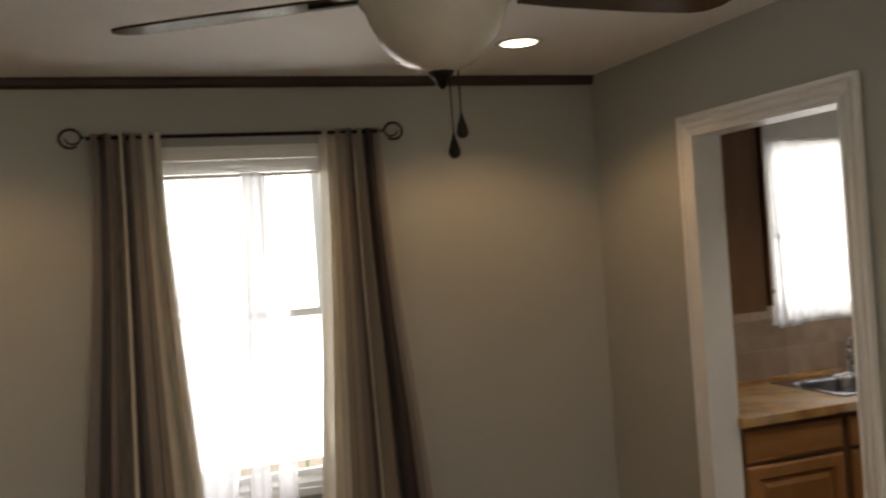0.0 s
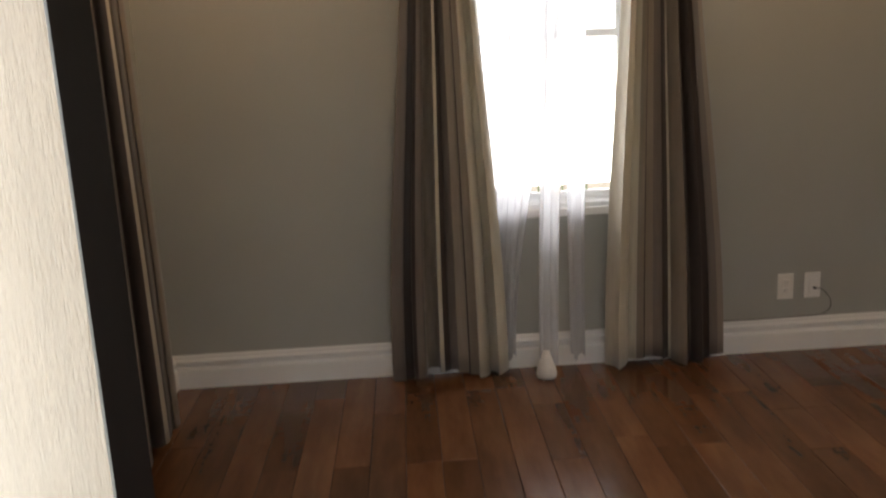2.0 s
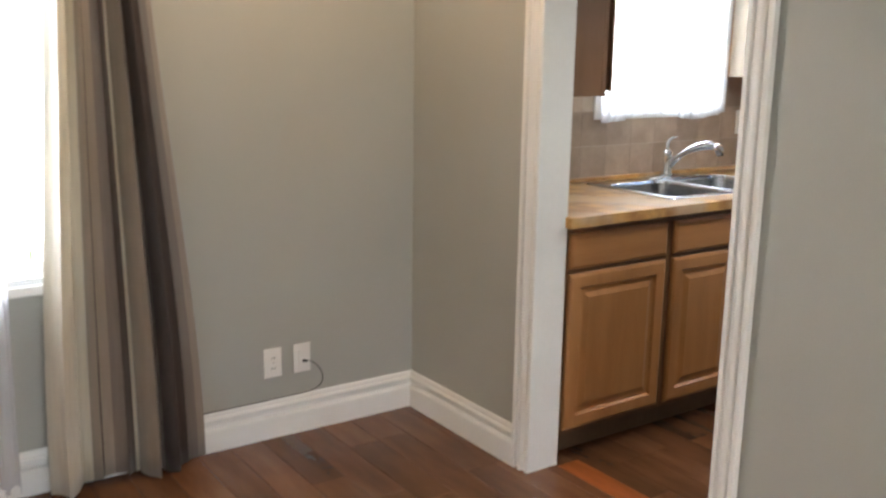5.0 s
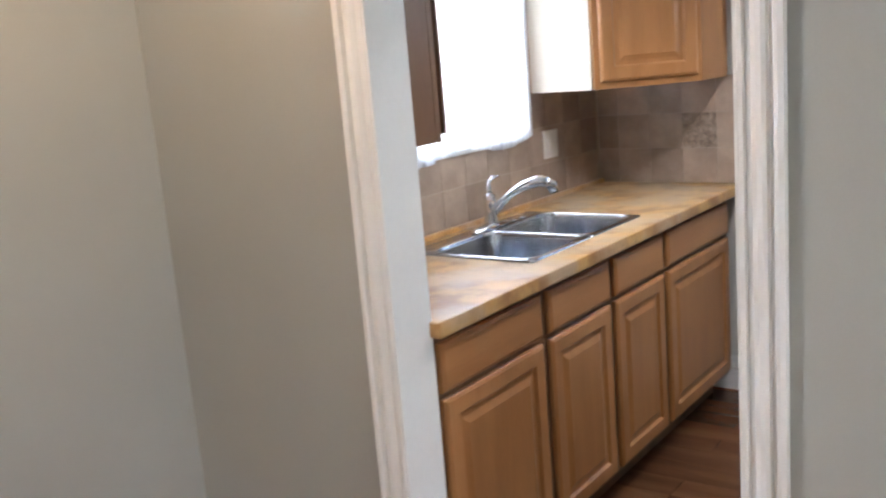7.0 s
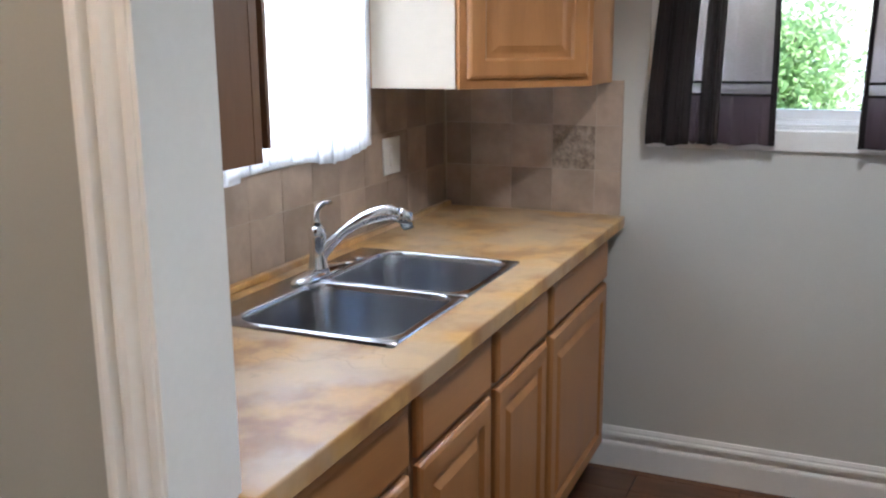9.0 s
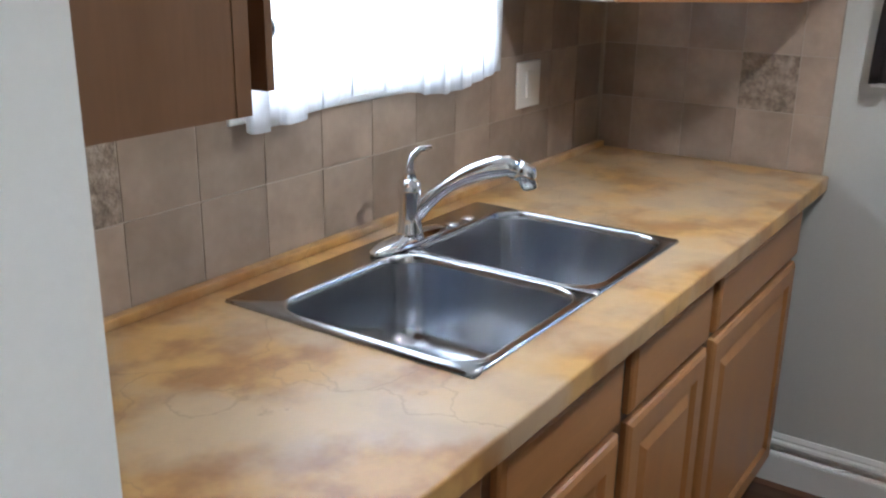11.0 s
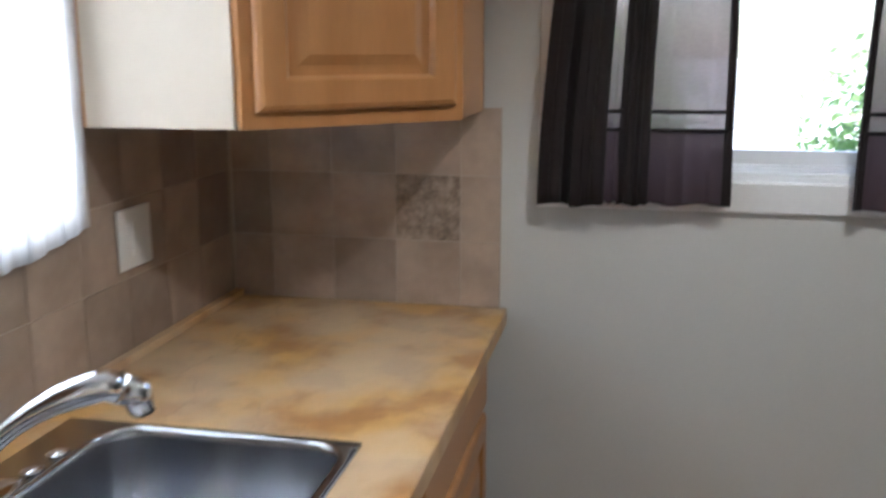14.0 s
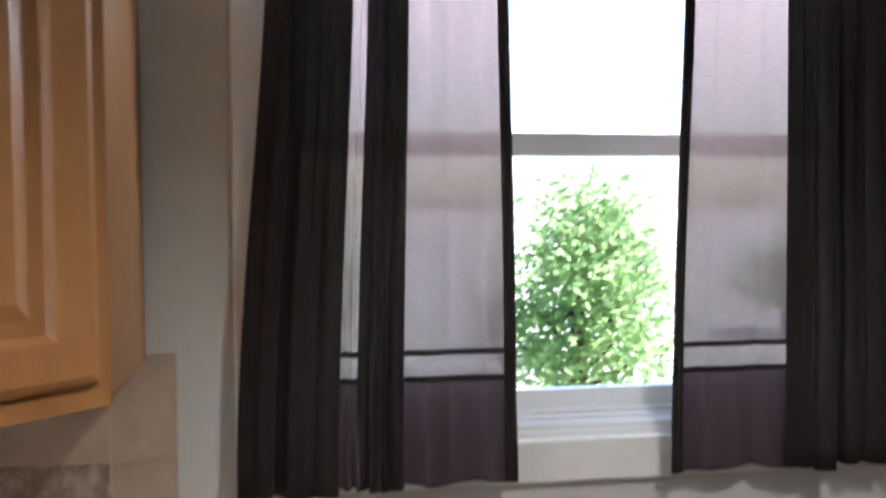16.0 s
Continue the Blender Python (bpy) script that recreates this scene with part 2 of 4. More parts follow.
def stone_counter():
    """Laminate in the look of golden limestone: clouds, rusty patches, thin cracks."""
    m = mat("golden_stone_laminate", (0.60, 0.345, 0.105), 0.37, var=0.10, scale=9.0, fine=40, bump=0.02, color2=(0.34, 0.155, 0.035), blend=(0.38, 0.62))
    n, l = m.node_tree.nodes, m.node_tree.links
    b = n["Principled BSDF"]
    base = b.inputs["Base Color"].links[0].from_socket
    co = n.new("ShaderNodeTexCoord")
    warp = n.new("ShaderNodeTexNoise")
    warp.inputs["Scale"].default_value, warp.inputs["Detail"].default_value = 4.8, 8
    l.new(co.outputs["Object"], warp.inputs["Vector"])
    pale = n.new("ShaderNodeValToRGB")
    pale.color_ramp.elements[0].position, pale.color_ramp.elements[1].position = 0.44, 0.61
    pale.color_ramp.elements[0].color, pale.color_ramp.elements[1].color = (0.08, 0.08, 0.08, 1), (0.64, 0.64, 0.64, 1)
    l.new(warp.outputs["Fac"], pale.inputs[0])
    mix = n.new("ShaderNodeMix")
    mix.data_type = "RGBA"
    l.new(pale.outputs[0], mix.inputs["Factor"])
    l.new(base, mix.inputs["A"])
    mix.inputs["B"].default_value = (0.60, 0.48, 0.33, 1)
    add = n.new("ShaderNodeVectorMath")
    add.operation = "MULTIPLY_ADD"
    add.inputs[1].default_value = (0.35, 0.35, 0.35)
    l.new(warp.outputs["Color"], add.inputs[0])
    l.new(co.outputs["Object"], add.inputs[2])
    vor = n.new("ShaderNodeTexVoronoi")
    vor.feature = "DISTANCE_TO_EDGE"
    vor.inputs["Scale"].default_value = 1.9
    l.new(add.outputs[0], vor.inputs["Vector"])
    crack = n.new("ShaderNodeValToRGB")
    crack.color_ramp.elements[0].position, crack.color_ramp.elements[1].position = 0.0, 0.006
    crack.color_ramp.elements[0].color, crack.color_ramp.elements[1].color = (0.30, 0.30, 0.30, 1), (0, 0, 0, 1)
    l.new(vor.outputs["Distance"], crack.inputs[0])
    mix2 = n.new("ShaderNodeMix")
    mix2.data_type = "RGBA"
    l.new(crack.outputs[0], mix2.inputs["Factor"])
    l.new(mix.outputs["Result"], mix2.inputs["A"])
    mix2.inputs["B"].default_value = (0.20, 0.11, 0.05, 1)
    l.new(mix2.outputs["Result"], b.inputs["Base Color"])
    return m


COUNTER = stone_counter()
TAUPE, COFFEE, CREAM, MID = (0.30, 0.25, 0.20), (0.055, 0.040, 0.036), (0.62, 0.57, 0.47), (0.20, 0.165, 0.14)
STRIPE = cloth("striped_curtain_cloth", [(0.0, TAUPE), (0.05, MID), (0.12, COFFEE), (0.25, MID), (0.33, TAUPE), (0.41, MID), (0.45, CREAM), (0.47, COFFEE),
    (0.53, MID), (0.60, TAUPE), (0.66, COFFEE), (0.70, TAUPE), (0.74, CREAM)], 0.22, 0.36)
SHEER = cloth("white_sheer_cloth", [(0.0, (0.82, 0.83, 0.86)), (0.5, (0.82, 0.83, 0.86))], 0.55, 0.8, 0.1, 0.48)
CAFE = cloth("white_cafe_curtain_cloth", [(0.0, (0.85, 0.86, 0.88)), (0.5, (0.85, 0.86, 0.88))], 0.6, 0.8, 0.1, 0.30)
PLUM = cloth("dark_brown_gauze", [(0.0, (0.022, 0.014, 0.014)), (0.5, (0.022, 0.014, 0.014))], 0.3, 0.7, 0.1, 0.03)
PLUM_HEM = cloth("dark_brown_double_weave", [(0.0, (0.13, 0.090, 0.10)), (0.5, (0.13, 0.090, 0.10))], 0.60, 0.7, 0.1, 0.08, 0.0)
PLUM_OPEN = cloth("dark_brown_open_weave", [(0.0, (0.235, 0.178, 0.178)), (0.5, (0.235, 0.178, 0.178))], 0.66, 0.7, 0.1, 0.24, 0.0)


# ---- mesh helpers ----
def thing(name, label, category, at=(0, 0, 0), group="", kind=""):
    ob = new(name)
    ob.empty_display_size = 0.05
    ob.location = at
    return tagged(ob, label, category, group, kind)


def part(name, bm, material, parent=None, label="", smooth=False):
    """Links a bmesh as one mesh object, in world places, under a thing or a part."""
    me = bpy.data.meshes.new(name)
    bmesh.ops.recalc_face_normals(bm, faces=bm.faces[:])
    bm.to_mesh(me)
    bm.free()
    me.materials.append(material)
    if smooth:
        for p in me.polygons:
            p.use_smooth = True
    ob = new(name, me)
    if parent:
        ob.parent = parent
        up = parent
        m = Matrix.Identity(4)
        while up:
            m = Matrix.LocRotScale(up.location, up.rotation_euler, up.scale) @ m if not up.parent else m
            up = up.parent
        ob.matrix_parent_inverse = m.inverted() if not parent.parent else Matrix.Identity(4)
    if label:
        ob["label"] = label
    return ob


def structure(name, bm, material, label, category, smooth=False):
    return tagged(part(name, bm, material, None, "", smooth), label, category, kind="structure")


def box(bm, lo, hi, bevel=0.0, m=None):
    c = [(a + b) / 2 for a, b in zip(lo, hi)]
    s = [abs(b - a) for a, b in zip(lo, hi)]
    made = bmesh.ops.create_cube(bm, size=1, matrix=Matrix.LocRotScale(c, None, s))
    if bevel:
        edges = list({e for v in made["verts"] for e in v.link_edges})
        out = bmesh.ops.bevel(bm, geom=edges, offset=bevel, segments=2, affect="EDGES", profile=0.5)
        verts = list({v for f in out["faces"] for v in f.verts})
    else:
        verts = made["verts"]
    if m:
        bmesh.ops.transform(bm, matrix=m, verts=verts)
    return bm


def boxes(*rows, bevel=0.0):
    bm = bmesh.new()
    for lo, hi in rows:
        box(bm, lo, hi, bevel)
    return bm


def tube(bm, points, radii, n=12, cap=True):
    """A round tube along points."""
    points = [Vector(p) for p in points]
    if not isinstance(radii, (list, tuple)):
        radii = [radii] * len(points)
    rings, up = [], None
    for i, p in enumerate(points):
        d = (points[min(i + 1, len(points) - 1)] - points[max(i - 1, 0)]).normalized()
        if up is None:
            up = d.orthogonal().normalized()
        up = (up - d * up.dot(d)).normalized()
        side = d.cross(up)
        rings.append([bm.verts.new(p + (up * math.cos(a) + side * math.sin(a)) * radii[i]) for a in (2 * math.pi * k / n for k in range(n))])
    for a, b in zip(rings, rings[1:]):
        for k in range(n):
            bm.faces.new((a[k], a[(k + 1) % n], b[(k + 1) % n], b[k]))
    if cap:
        bm.faces.new(rings[0][::-1])
        bm.faces.new(rings[-1])
    return bm


def spin(bm, profile, centre, n=32):
    """A turned body from rows of radius and height."""
    rings = [[bm.verts.new((centre[0] + r * math.cos(2 * math.pi * k / n), centre[1] + r * math.sin(2 * math.pi * k / n), centre[2] + z)) for k in range(n)] for r, z in profile]
    for a, b in zip(rings, rings[1:]):
        for k in range(n):
            bm.faces.new((a[k], a[(k + 1) % n], b[(k + 1) % n], b[k]))
    bm.faces.new(rings[0][::-1])
    bm.faces.new(rings[-1])
    return bm


def arc(a, b, c, n=10):
    """A quadratic curve from a to c by b."""
    a, b, c = Vector(a), Vector(b), Vector(c)
    return [(1 - t) ** 2 * a + 2 * t * (1 - t) * b + t * t * c for t in (i / n for i in range(n + 1))]


def profile_run(bm, start, end, out, profile):
    """A moulding from start to end: profile rows are (distance from the wall along out, height)."""
    start, end, out = Vector(start), Vector(end), Vector(out)
    up = Vector((0, 0, 1)) if abs((end - start).z) < 1e-6 else (end - start).normalized().cross(out)
    if abs((end - start).z) > 1e-6 or abs(out.z) > 0:
        up = (end - start).normalized().cross(out)
    a = [bm.verts.new(start + out * d + up * h) for d, h in profile]
    b = [bm.verts.new(end + out * d + up * h) for d, h in profile]
    for i in range(len(profile)):
        j = (i + 1) % len(profile)
        bm.faces.new((a[i], a[j], b[j], b[i]))
    bm.faces.new(a[::-1])
    bm.faces.new(b)
    return bm


def raised(bm, m, w, h, rings, thick):
    """A panel of nested rectangles, x to the right, z up, facing -y of m: rings are (inset, proud)."""
    loops = []
    for inset, proud in [(0, -thick)] + rings:
        loops.append([bm.verts.new(m @ Vector(p)) for p in ((inset, -proud, inset), (w - inset, -proud, inset), (w - inset, -proud, h - inset), (inset, -proud, h - inset))])
    for a, b in zip(loops, loops[1:]):
        for k in range(4):
            bm.faces.new((a[k], a[(k + 1) % 4], b[(k + 1) % 4], b[k]))
    bm.faces.new(loops[0][::-1])
    bm.faces.new(loops[-1])
    return bm


DOOR_RINGS = [(0, -0.008), (0.003, -0.004), (0.011, 0.0), (0.050, 0.0), (0.053, -0.003), (0.058, -0.010), (0.068, -0.010), (0.074, -0.009), (0.092, -0.001), (0.096, -0.001)]
DRAWER_RINGS = [(0, -0.008), (0.003, -0.004), (0.012, 0.0)]


# ---- the shell ----
XW, YS, CZ = -3.355, -6.50, 2.437
XS, YP, KZ = XW, -1.60, 2.262
XE, YK = 2.287, -0.145
DL, DR, DT = -0.784, -1.568, 2.047


def wall_with_hole(axis, at, thick, lo, hi, hole):
    """A wall as one mesh round one opening. axis 'y': a wall at y, spread along x; hole (a0, z0, a1, z1)."""
    a0, z0, a1, z1 = hole
    rows = [((lo, 0), (a0, CZ)), ((a1, 0), (hi, CZ)), ((a0, z1), (a1, CZ))]
    if z0 > 0:
        rows.append(((a0, 0), (a1, z0)))
    bm = bmesh.new()
    for (p, z), (q, zz) in rows:
        if axis == "y":
            box(bm, (p, at, z), (q, at + thick, zz))
        else:
            box(bm, (at, p, z), (at + thick, q, zz))
    bmesh.ops.remove_doubles(bm, verts=bm.verts[:], dist=0.0005)
    return bm


structure("wall_north", wall_with_hole("y", 0.0, 0.16, XW - 0.16, 0.0, (-2.02, 0.705, -1.31, 2.10)), WALL, "sage grey painted dining room wall with a window", "wall")
structure("wall_kitchen_north", wall_with_hole("y", YK, 0.305, 0.115, XE, (0.86, 1.215, 1.61, 2.06)), WALL_K, "grey painted kitchen wall behind the sink", "wall")
structure("wall_divider", wall_with_hole("x", 0.0, 0.115, YS, 0.16, (DR - 0.015, 0.0, DL + 0.015, DT + 0.015)), WALL, "sage grey painted wall with a cased opening", "wall")
structure("wall_kitchen_east", wall_with_hole("x", XE, 0.16, YS, 0.16, (-1.925, 1.215, -0.925, 2.02)), WALL_K, "light grey painted kitchen wall with a window", "wall")
structure("wall_west", wall_with_hole("x", XW - 0.16, 0.16, YP, 0.0, (-1.22, 0.74, -0.72, 2.10)), WALL, "sage grey painted wall with a curtained window", "wall")
structure("wall_west_entry", wall_with_hole("x", XW - 0.16, 0.16, YS, YP, (-3.27, 0.0, -2.33, 2.05)), WALL, "sage grey painted wall with the entry doorway", "wall")
structure("wall_south", wall_with_hole("y", YS - 0.16, 0.16, XS - 0.16, XE + 0.16, (-2.25, 0.3, -0.55, 2.2)), WALL, "sage grey painted rear wall", "wall")
structure("ceiling_kitchen", boxes(((0.1155, YS, KZ), (XE - 0.0005, YK - 0.0005, CZ - 0.0005))), mat("white_kitchen_ceiling_paint", (0.80, 0.80, 0.79), 0.8, var=0.02), "white painted lower kitchen ceiling", "ceiling")
structure("ceiling", boxes(((XS - 0.16, YS - 0.16, CZ), (XE + 0.16, 0.16, CZ + 0.12))), CEIL, "off-white painted ceiling with fine texture", "ceiling")
structure("subfloor", boxes(((XS - 0.16, YS - 0.16, -0.20), (XE + 0.16, 0.16, -0.016))), mat("dark_joint", (0.012, 0.006, 0.004), 0.8), "dark base under the floor planks", "floor")

# baseboards with a stepped cap
BB = [(0, 0), (0.021, 0), (0.021, 0.082), (0.019, 0.088), (0.013, 0.092), (0.005, 0.094), (0.005, 0.108), (0.012, 0.113), (0.019, 0.116), (0.021, 0.122), (0.019, 0.129), (0.012, 0.133), (0.012, 0.139), (0.007, 0.150), (0, 0.150)]
for a, b, o in [((0, 0, 0), (XW, 0, 0), (0, -1, 0)), ((0, 0, 0), (0, DL + 0.086, 0), (-1, 0, 0)), ((0, DR - 0.086, 0), (0, YS, 0), (-1, 0, 0)),
                ((XW, 0, 0), (XW, -2.26, 0), (1, 0, 0)), ((XW, -3.34, 0), (XW, YS, 0), (1, 0, 0)), ((XE, YK - 0.02, 0), (XE, YS, 0), (-1, 0, 0)), ((0.115, DR - 0.086, 0), (0.115, YS, 0), (1, 0, 0))]:
    structure("baseboard", profile_run(bmesh.new(), a, b, o, BB), TRIM, "tall white stepped baseboard", "baseboard")

# dark crown strip along the window wall
structure("trim", profile_run(bmesh.new(), (XW, 0, CZ - 0.042), (0, 0, CZ - 0.042), (0, -1, 0), [(0, 0), (0.016, 0.0), (0.026, 0.012), (0.032, 0.030), (0.038, 0.041), (0, 0.041)]), DARK, "dark-stained wood strip under the ceiling", "trim")

# cased opening
bm = boxes(((-0.012, DL, 0), (0.127, DL + 0.015, DT)), ((-0.012, DR - 0.015, 0), (0.127, DR, DT)), ((-0.012, DR - 0.015, DT), (0.127, DL + 0.015, DT + 0.015)))
opening = structure("door_1", bm, TRIM, "white painted jamb of the kitchen opening", "doorway")
CAS = [(0, 0.004), (0.010, 0.004), (0.014, 0.007), (0.014, 0.013), (0.007, 0.016), (0.007, 0.024), (0.012, 0.028), (0.018, 0.034), (0.019, 0.042), (0.016, 0.048), (0.008, 0.051), (0.008, 0.056), (0.020, 0.060), (0.022, 0.066), (0.020, 0.074), (0, 0.074)]
CAS = [(d, h * 1.14) for d, h in CAS]
for x, o in ((0.0, -1), (0.115, 1)):
    for y, s in ((DL, 1), (DR, -1)):
        bm = bmesh.new()
        a = [bm.verts.new((x + o * d, y + s * h, 0)) for d, h in CAS]
        b = [bm.verts.new((x + o * d, y + s * h, DT + h)) for d, h in CAS]
        for i in range(len(CAS)):
            j = (i + 1) % len(CAS)
            bm.faces.new((a[i], a[j], b[j], b[i]))
        bm.faces.new(a), bm.faces.new(b)
        part("casing", bm, TRIM, opening)
    bm = bmesh.new()
    a = [bm.verts.new((x + o * d, DL + h, DT + h)) for d, h in CAS]
    b = [bm.verts.new((x + o * d, DR - h, DT + h)) for d, h in CAS]
    for i in range(len(CAS)):
        j = (i + 1) % len(CAS)
        bm.faces.new((a[i], a[j], b[j], b[i]))
    bm.faces.new(a), bm.faces.new(b)
    part("casing", bm, TRIM, opening)


# ---- windows ----
def sash_window(name, label, m, w, h, rail, casing=0.05, depth=0.12, low=0.055):
    """A double-hung window in the local plane y = 0 (the wall's face), x to the right, z up, the room at -y."""
    win = thing(name, label, "window", m.translation, kind="structure")

    def local(bm):
        bmesh.ops.transform(bm, matrix=m, verts=bm.verts[:])
        return bm
    for lo, hi in [((-casing, -0.016, -low), (0.004, 0, h + casing)), ((w - 0.004, -0.016, -low), (w + casing, 0, h + casing)),
                   ((0.004, -0.016, h - 0.004), (w - 0.004, 0, h + casing)), ((0.004, -0.016, -low), (w - 0.004, 0, 0.004))]:
        part("casing", local(box(bmesh.new(), lo, hi, 0.004)), TRIM, win)
    part("window_frame", local(boxes(((0, 0.0, 0), (0.012, depth, h)), ((w - 0.012, 0.0, 0), (w, depth, h)), ((0.012, 0.0, h - 0.012), (w - 0.012, depth, h)), ((0.012, 0.0, 0), (w - 0.012, depth, 0.014)))), VINYL, win)
    part("window_sill", local(boxes(((0.012, 0.004, 0.014), (w - 0.012, depth, 0.024)), ((0.012, 0.028, 0.0245), (w - 0.012, depth, 0.028)), ((0.012, 0.050, 0.0285), (w - 0.012, depth, 0.033)), bevel=0.002)), VINYL, win)
    for z0, z1, y in ((0.033, rail + 0.017, 0.070), (rail - 0.017, h - 0.012, 0.096)):
        bm = boxes(((0.012, y, z0), (0.046, y + 0.024, z1)), ((w - 0.046, y, z0), (w - 0.012, y + 0.024, z1)), ((0.046, y, z0), (w - 0.046, y + 0.024, z0 + 0.030)), ((0.046, y, z1 - 0.034), (w - 0.046, y + 0.024, z1)))
        s = part("sash", local(bm), VINYL, win)
        g = part("pane", local(boxes(((0.042, y + 0.009, z0 + 0.026), (w - 0.042, y + 0.013, z1 - 0.03)))), GLASS, win)
        g.visible_shadow = False
    return win


sash_window("window_1", "white double-hung dining window with bright daylight", pose(-2.02, 0, 0.705), 0.71, 1.395, 0.735, 0.055, low=0.03)
sash_window("window_2", "white double-hung window over the kitchen sink", pose(0.86, YK, 1.215), 0.75, 0.845, 0.40, 0.035, low=0.035)
w3 = sash_window("window_3", "white double-hung kitchen window with garden view", pose(XE, -0.925, 1.215, 0, 0, -90), 1.0, 0.805, 0.455, 0.046, low=0.062)
sash_window("window_4", "white double-hung window behind a striped curtain", pose(XW, -1.22, 0.74, 0, 0, 90), 0.50, 1.36, 0.70, 0.055)
# Unseen window, added only to house the rear fill light.
sash_window("rear_fill_window", "large white window added in the unseen rear wall for fill light", pose(-0.55, YS, 0.3, 0, 0, 180), 1.70, 1.90, 0.95, 0.055)


# ---- cloth ----
def hanging(name, m, top, bottom, zs, folds, depth, material, parent=None, label="", seed=0, hem=0.0, flare=1.0, nu=120, nz=26, thick=0.0012, us=(0.0, 1.0), tuck=0.4):
    """Pleated cloth in m's local plane y = 0: top and bottom are (x0, x1), zs (top, bottom)."""
    rnd = random.Random(seed)
    ph = [rnd.uniform(0, 6.28) for _ in range(6)]
    verts, uvs, faces = [], [], []
    for j in range(nz + 1):
        v = j / nz
        s = v * v * (3 - 2 * v)
        for i in range(nu + 1):
            u = i / nu
            x0, x1 = top[0] + (bottom[0] - top[0]) * s, top[1] + (bottom[1] - top[1]) * s
            w = u + 0.018 * math.sin(7 * u + ph[0]) + 0.012 * math.sin(17 * u + ph[1])
            d = math.sin(2 * math.pi * folds * w + ph[2] + 0.5 * v * math.sin(5 * u + ph[3]))
            d = math.copysign(abs(d) ** 0.8, d) * (0.55 + 0.45 * math.sin(11 * u + ph[4]))
            amp = depth * (0.55 + 0.45 * v * flare)
            x = x0 + (x1 - x0) * u + 0.30 * (x1 - x0) / folds * math.sin(4 * math.pi * folds * w + ph[5]) * tuck
            z = zs[0] + (zs[1] - zs[0]) * v + hem * v ** 6 * math.sin(9 * u + ph[3])
            verts.append(m @ Vector((x, d * amp, z)))
            uvs.append((us[0] + (us[1] - us[0]) * u, v))
    for j in range(nz):
        for i in range(nu):
            a = j * (nu + 1) + i
            faces.append((a, a + 1, a + nu + 2, a + nu + 1))
    me = bpy.data.meshes.new(name)
    me.from_pydata(verts, [], faces)
    lay = me.uv_layers.new(name="UVMap")
    for lp in me.loops:
        lay.data[lp.index].uv = uvs[lp.vertex_index]
    for p in me.polygons:
        p.use_smooth = True
    me.materials.append(material)
    ob = new(name, me)
    mod = ob.modifiers.new("thickness", "SOLIDIFY")
    mod.thickness = thick
    if parent:
        ob.parent = parent
        ob.matrix_parent_inverse = Matrix.Translation(parent.location).inverted()
    if label:
        ob["label"] = label
    return ob


NORTH = pose(0, -0.090, 0)
for name, top, bottom, seed, us in (("left", (-2.245, -1.985), (-2.40, -1.89), 3, (0, 1)), ("right", (-1.345, -1.085), (-1.45, -0.945), 8, (1, 0.02))):
    c = hanging("curtain", NORTH, top, bottom, (2.205, 0.022), 5.5, 0.048, STRIPE, seed=seed, hem=0.02, us=us, nu=160)
    tagged(c, "taupe, brown and cream striped satin curtain on a bronze rod", "curtain", "striped curtains")
for top, bottom, y, seed, folds in (((-1.99, -1.56), (-1.965, -1.84), -0.045, 5, 4), ((-1.60, -1.50), (-1.60, -1.535), -0.050, 6, 2)):
    sheer = hanging("sheer_curtain", pose(0, y, 0), top, bottom, (2.035, 0.05), folds, 0.016, SHEER, seed=seed, hem=0.02, nu=90)
    tagged(sheer, "thin white sheer curtain gathered between the striped panels", "curtain", "dining sheers")
tail = thing("sheer_tail", "gathered white sheer strip trailing to a knot on the floor", "curtain", (-1.72, -0.15, 0.0))
hanging("strip", pose(0, -0.150, 0), (-1.690, -1.600), (-1.755, -1.665), (2.03, 0.050), 1.4, 0.014, SHEER, tail, seed=15, hem=0.004, nu=60)
part("knot", spin(bmesh.new(), [(0.016, 0.120), (0.026, 0.085), (0.038, 0.052), (0.045, 0.024), (0.040, 0.006), (0.020, 0.001)], (-1.728, -0.165, 0.0), 24), mat("bunched_white_sheer", (0.80, 0.79, 0.76), 0.8, var=0.05, scale=20, fine=80, bump=0.5), tail, "bunched end of the sheer", smooth=True)
WESTM = pose(XW + 0.10, 0, 0, 0, 0, 90)
# Unseen extra panel, added to keep a sun patch off the floor.
c = hanging("curtain", WESTM, (-1.27, -0.98), (-1.28, -0.98), (2.205, 0.02), 4, 0.04, STRIPE, seed=23, hem=0.02)
tagged(c, "striped satin curtain panel added to block sun at the side window", "curtain", "striped curtains")
c = hanging("curtain", WESTM, (-0.98, -0.48), (-0.98, -0.42), (2.205, 0.02), 4, 0.04, STRIPE, seed=21, hem=0.02, us=(1, 0.0))
tagged(c, "striped satin curtain hanging beside the side wall", "curtain", "striped curtains")


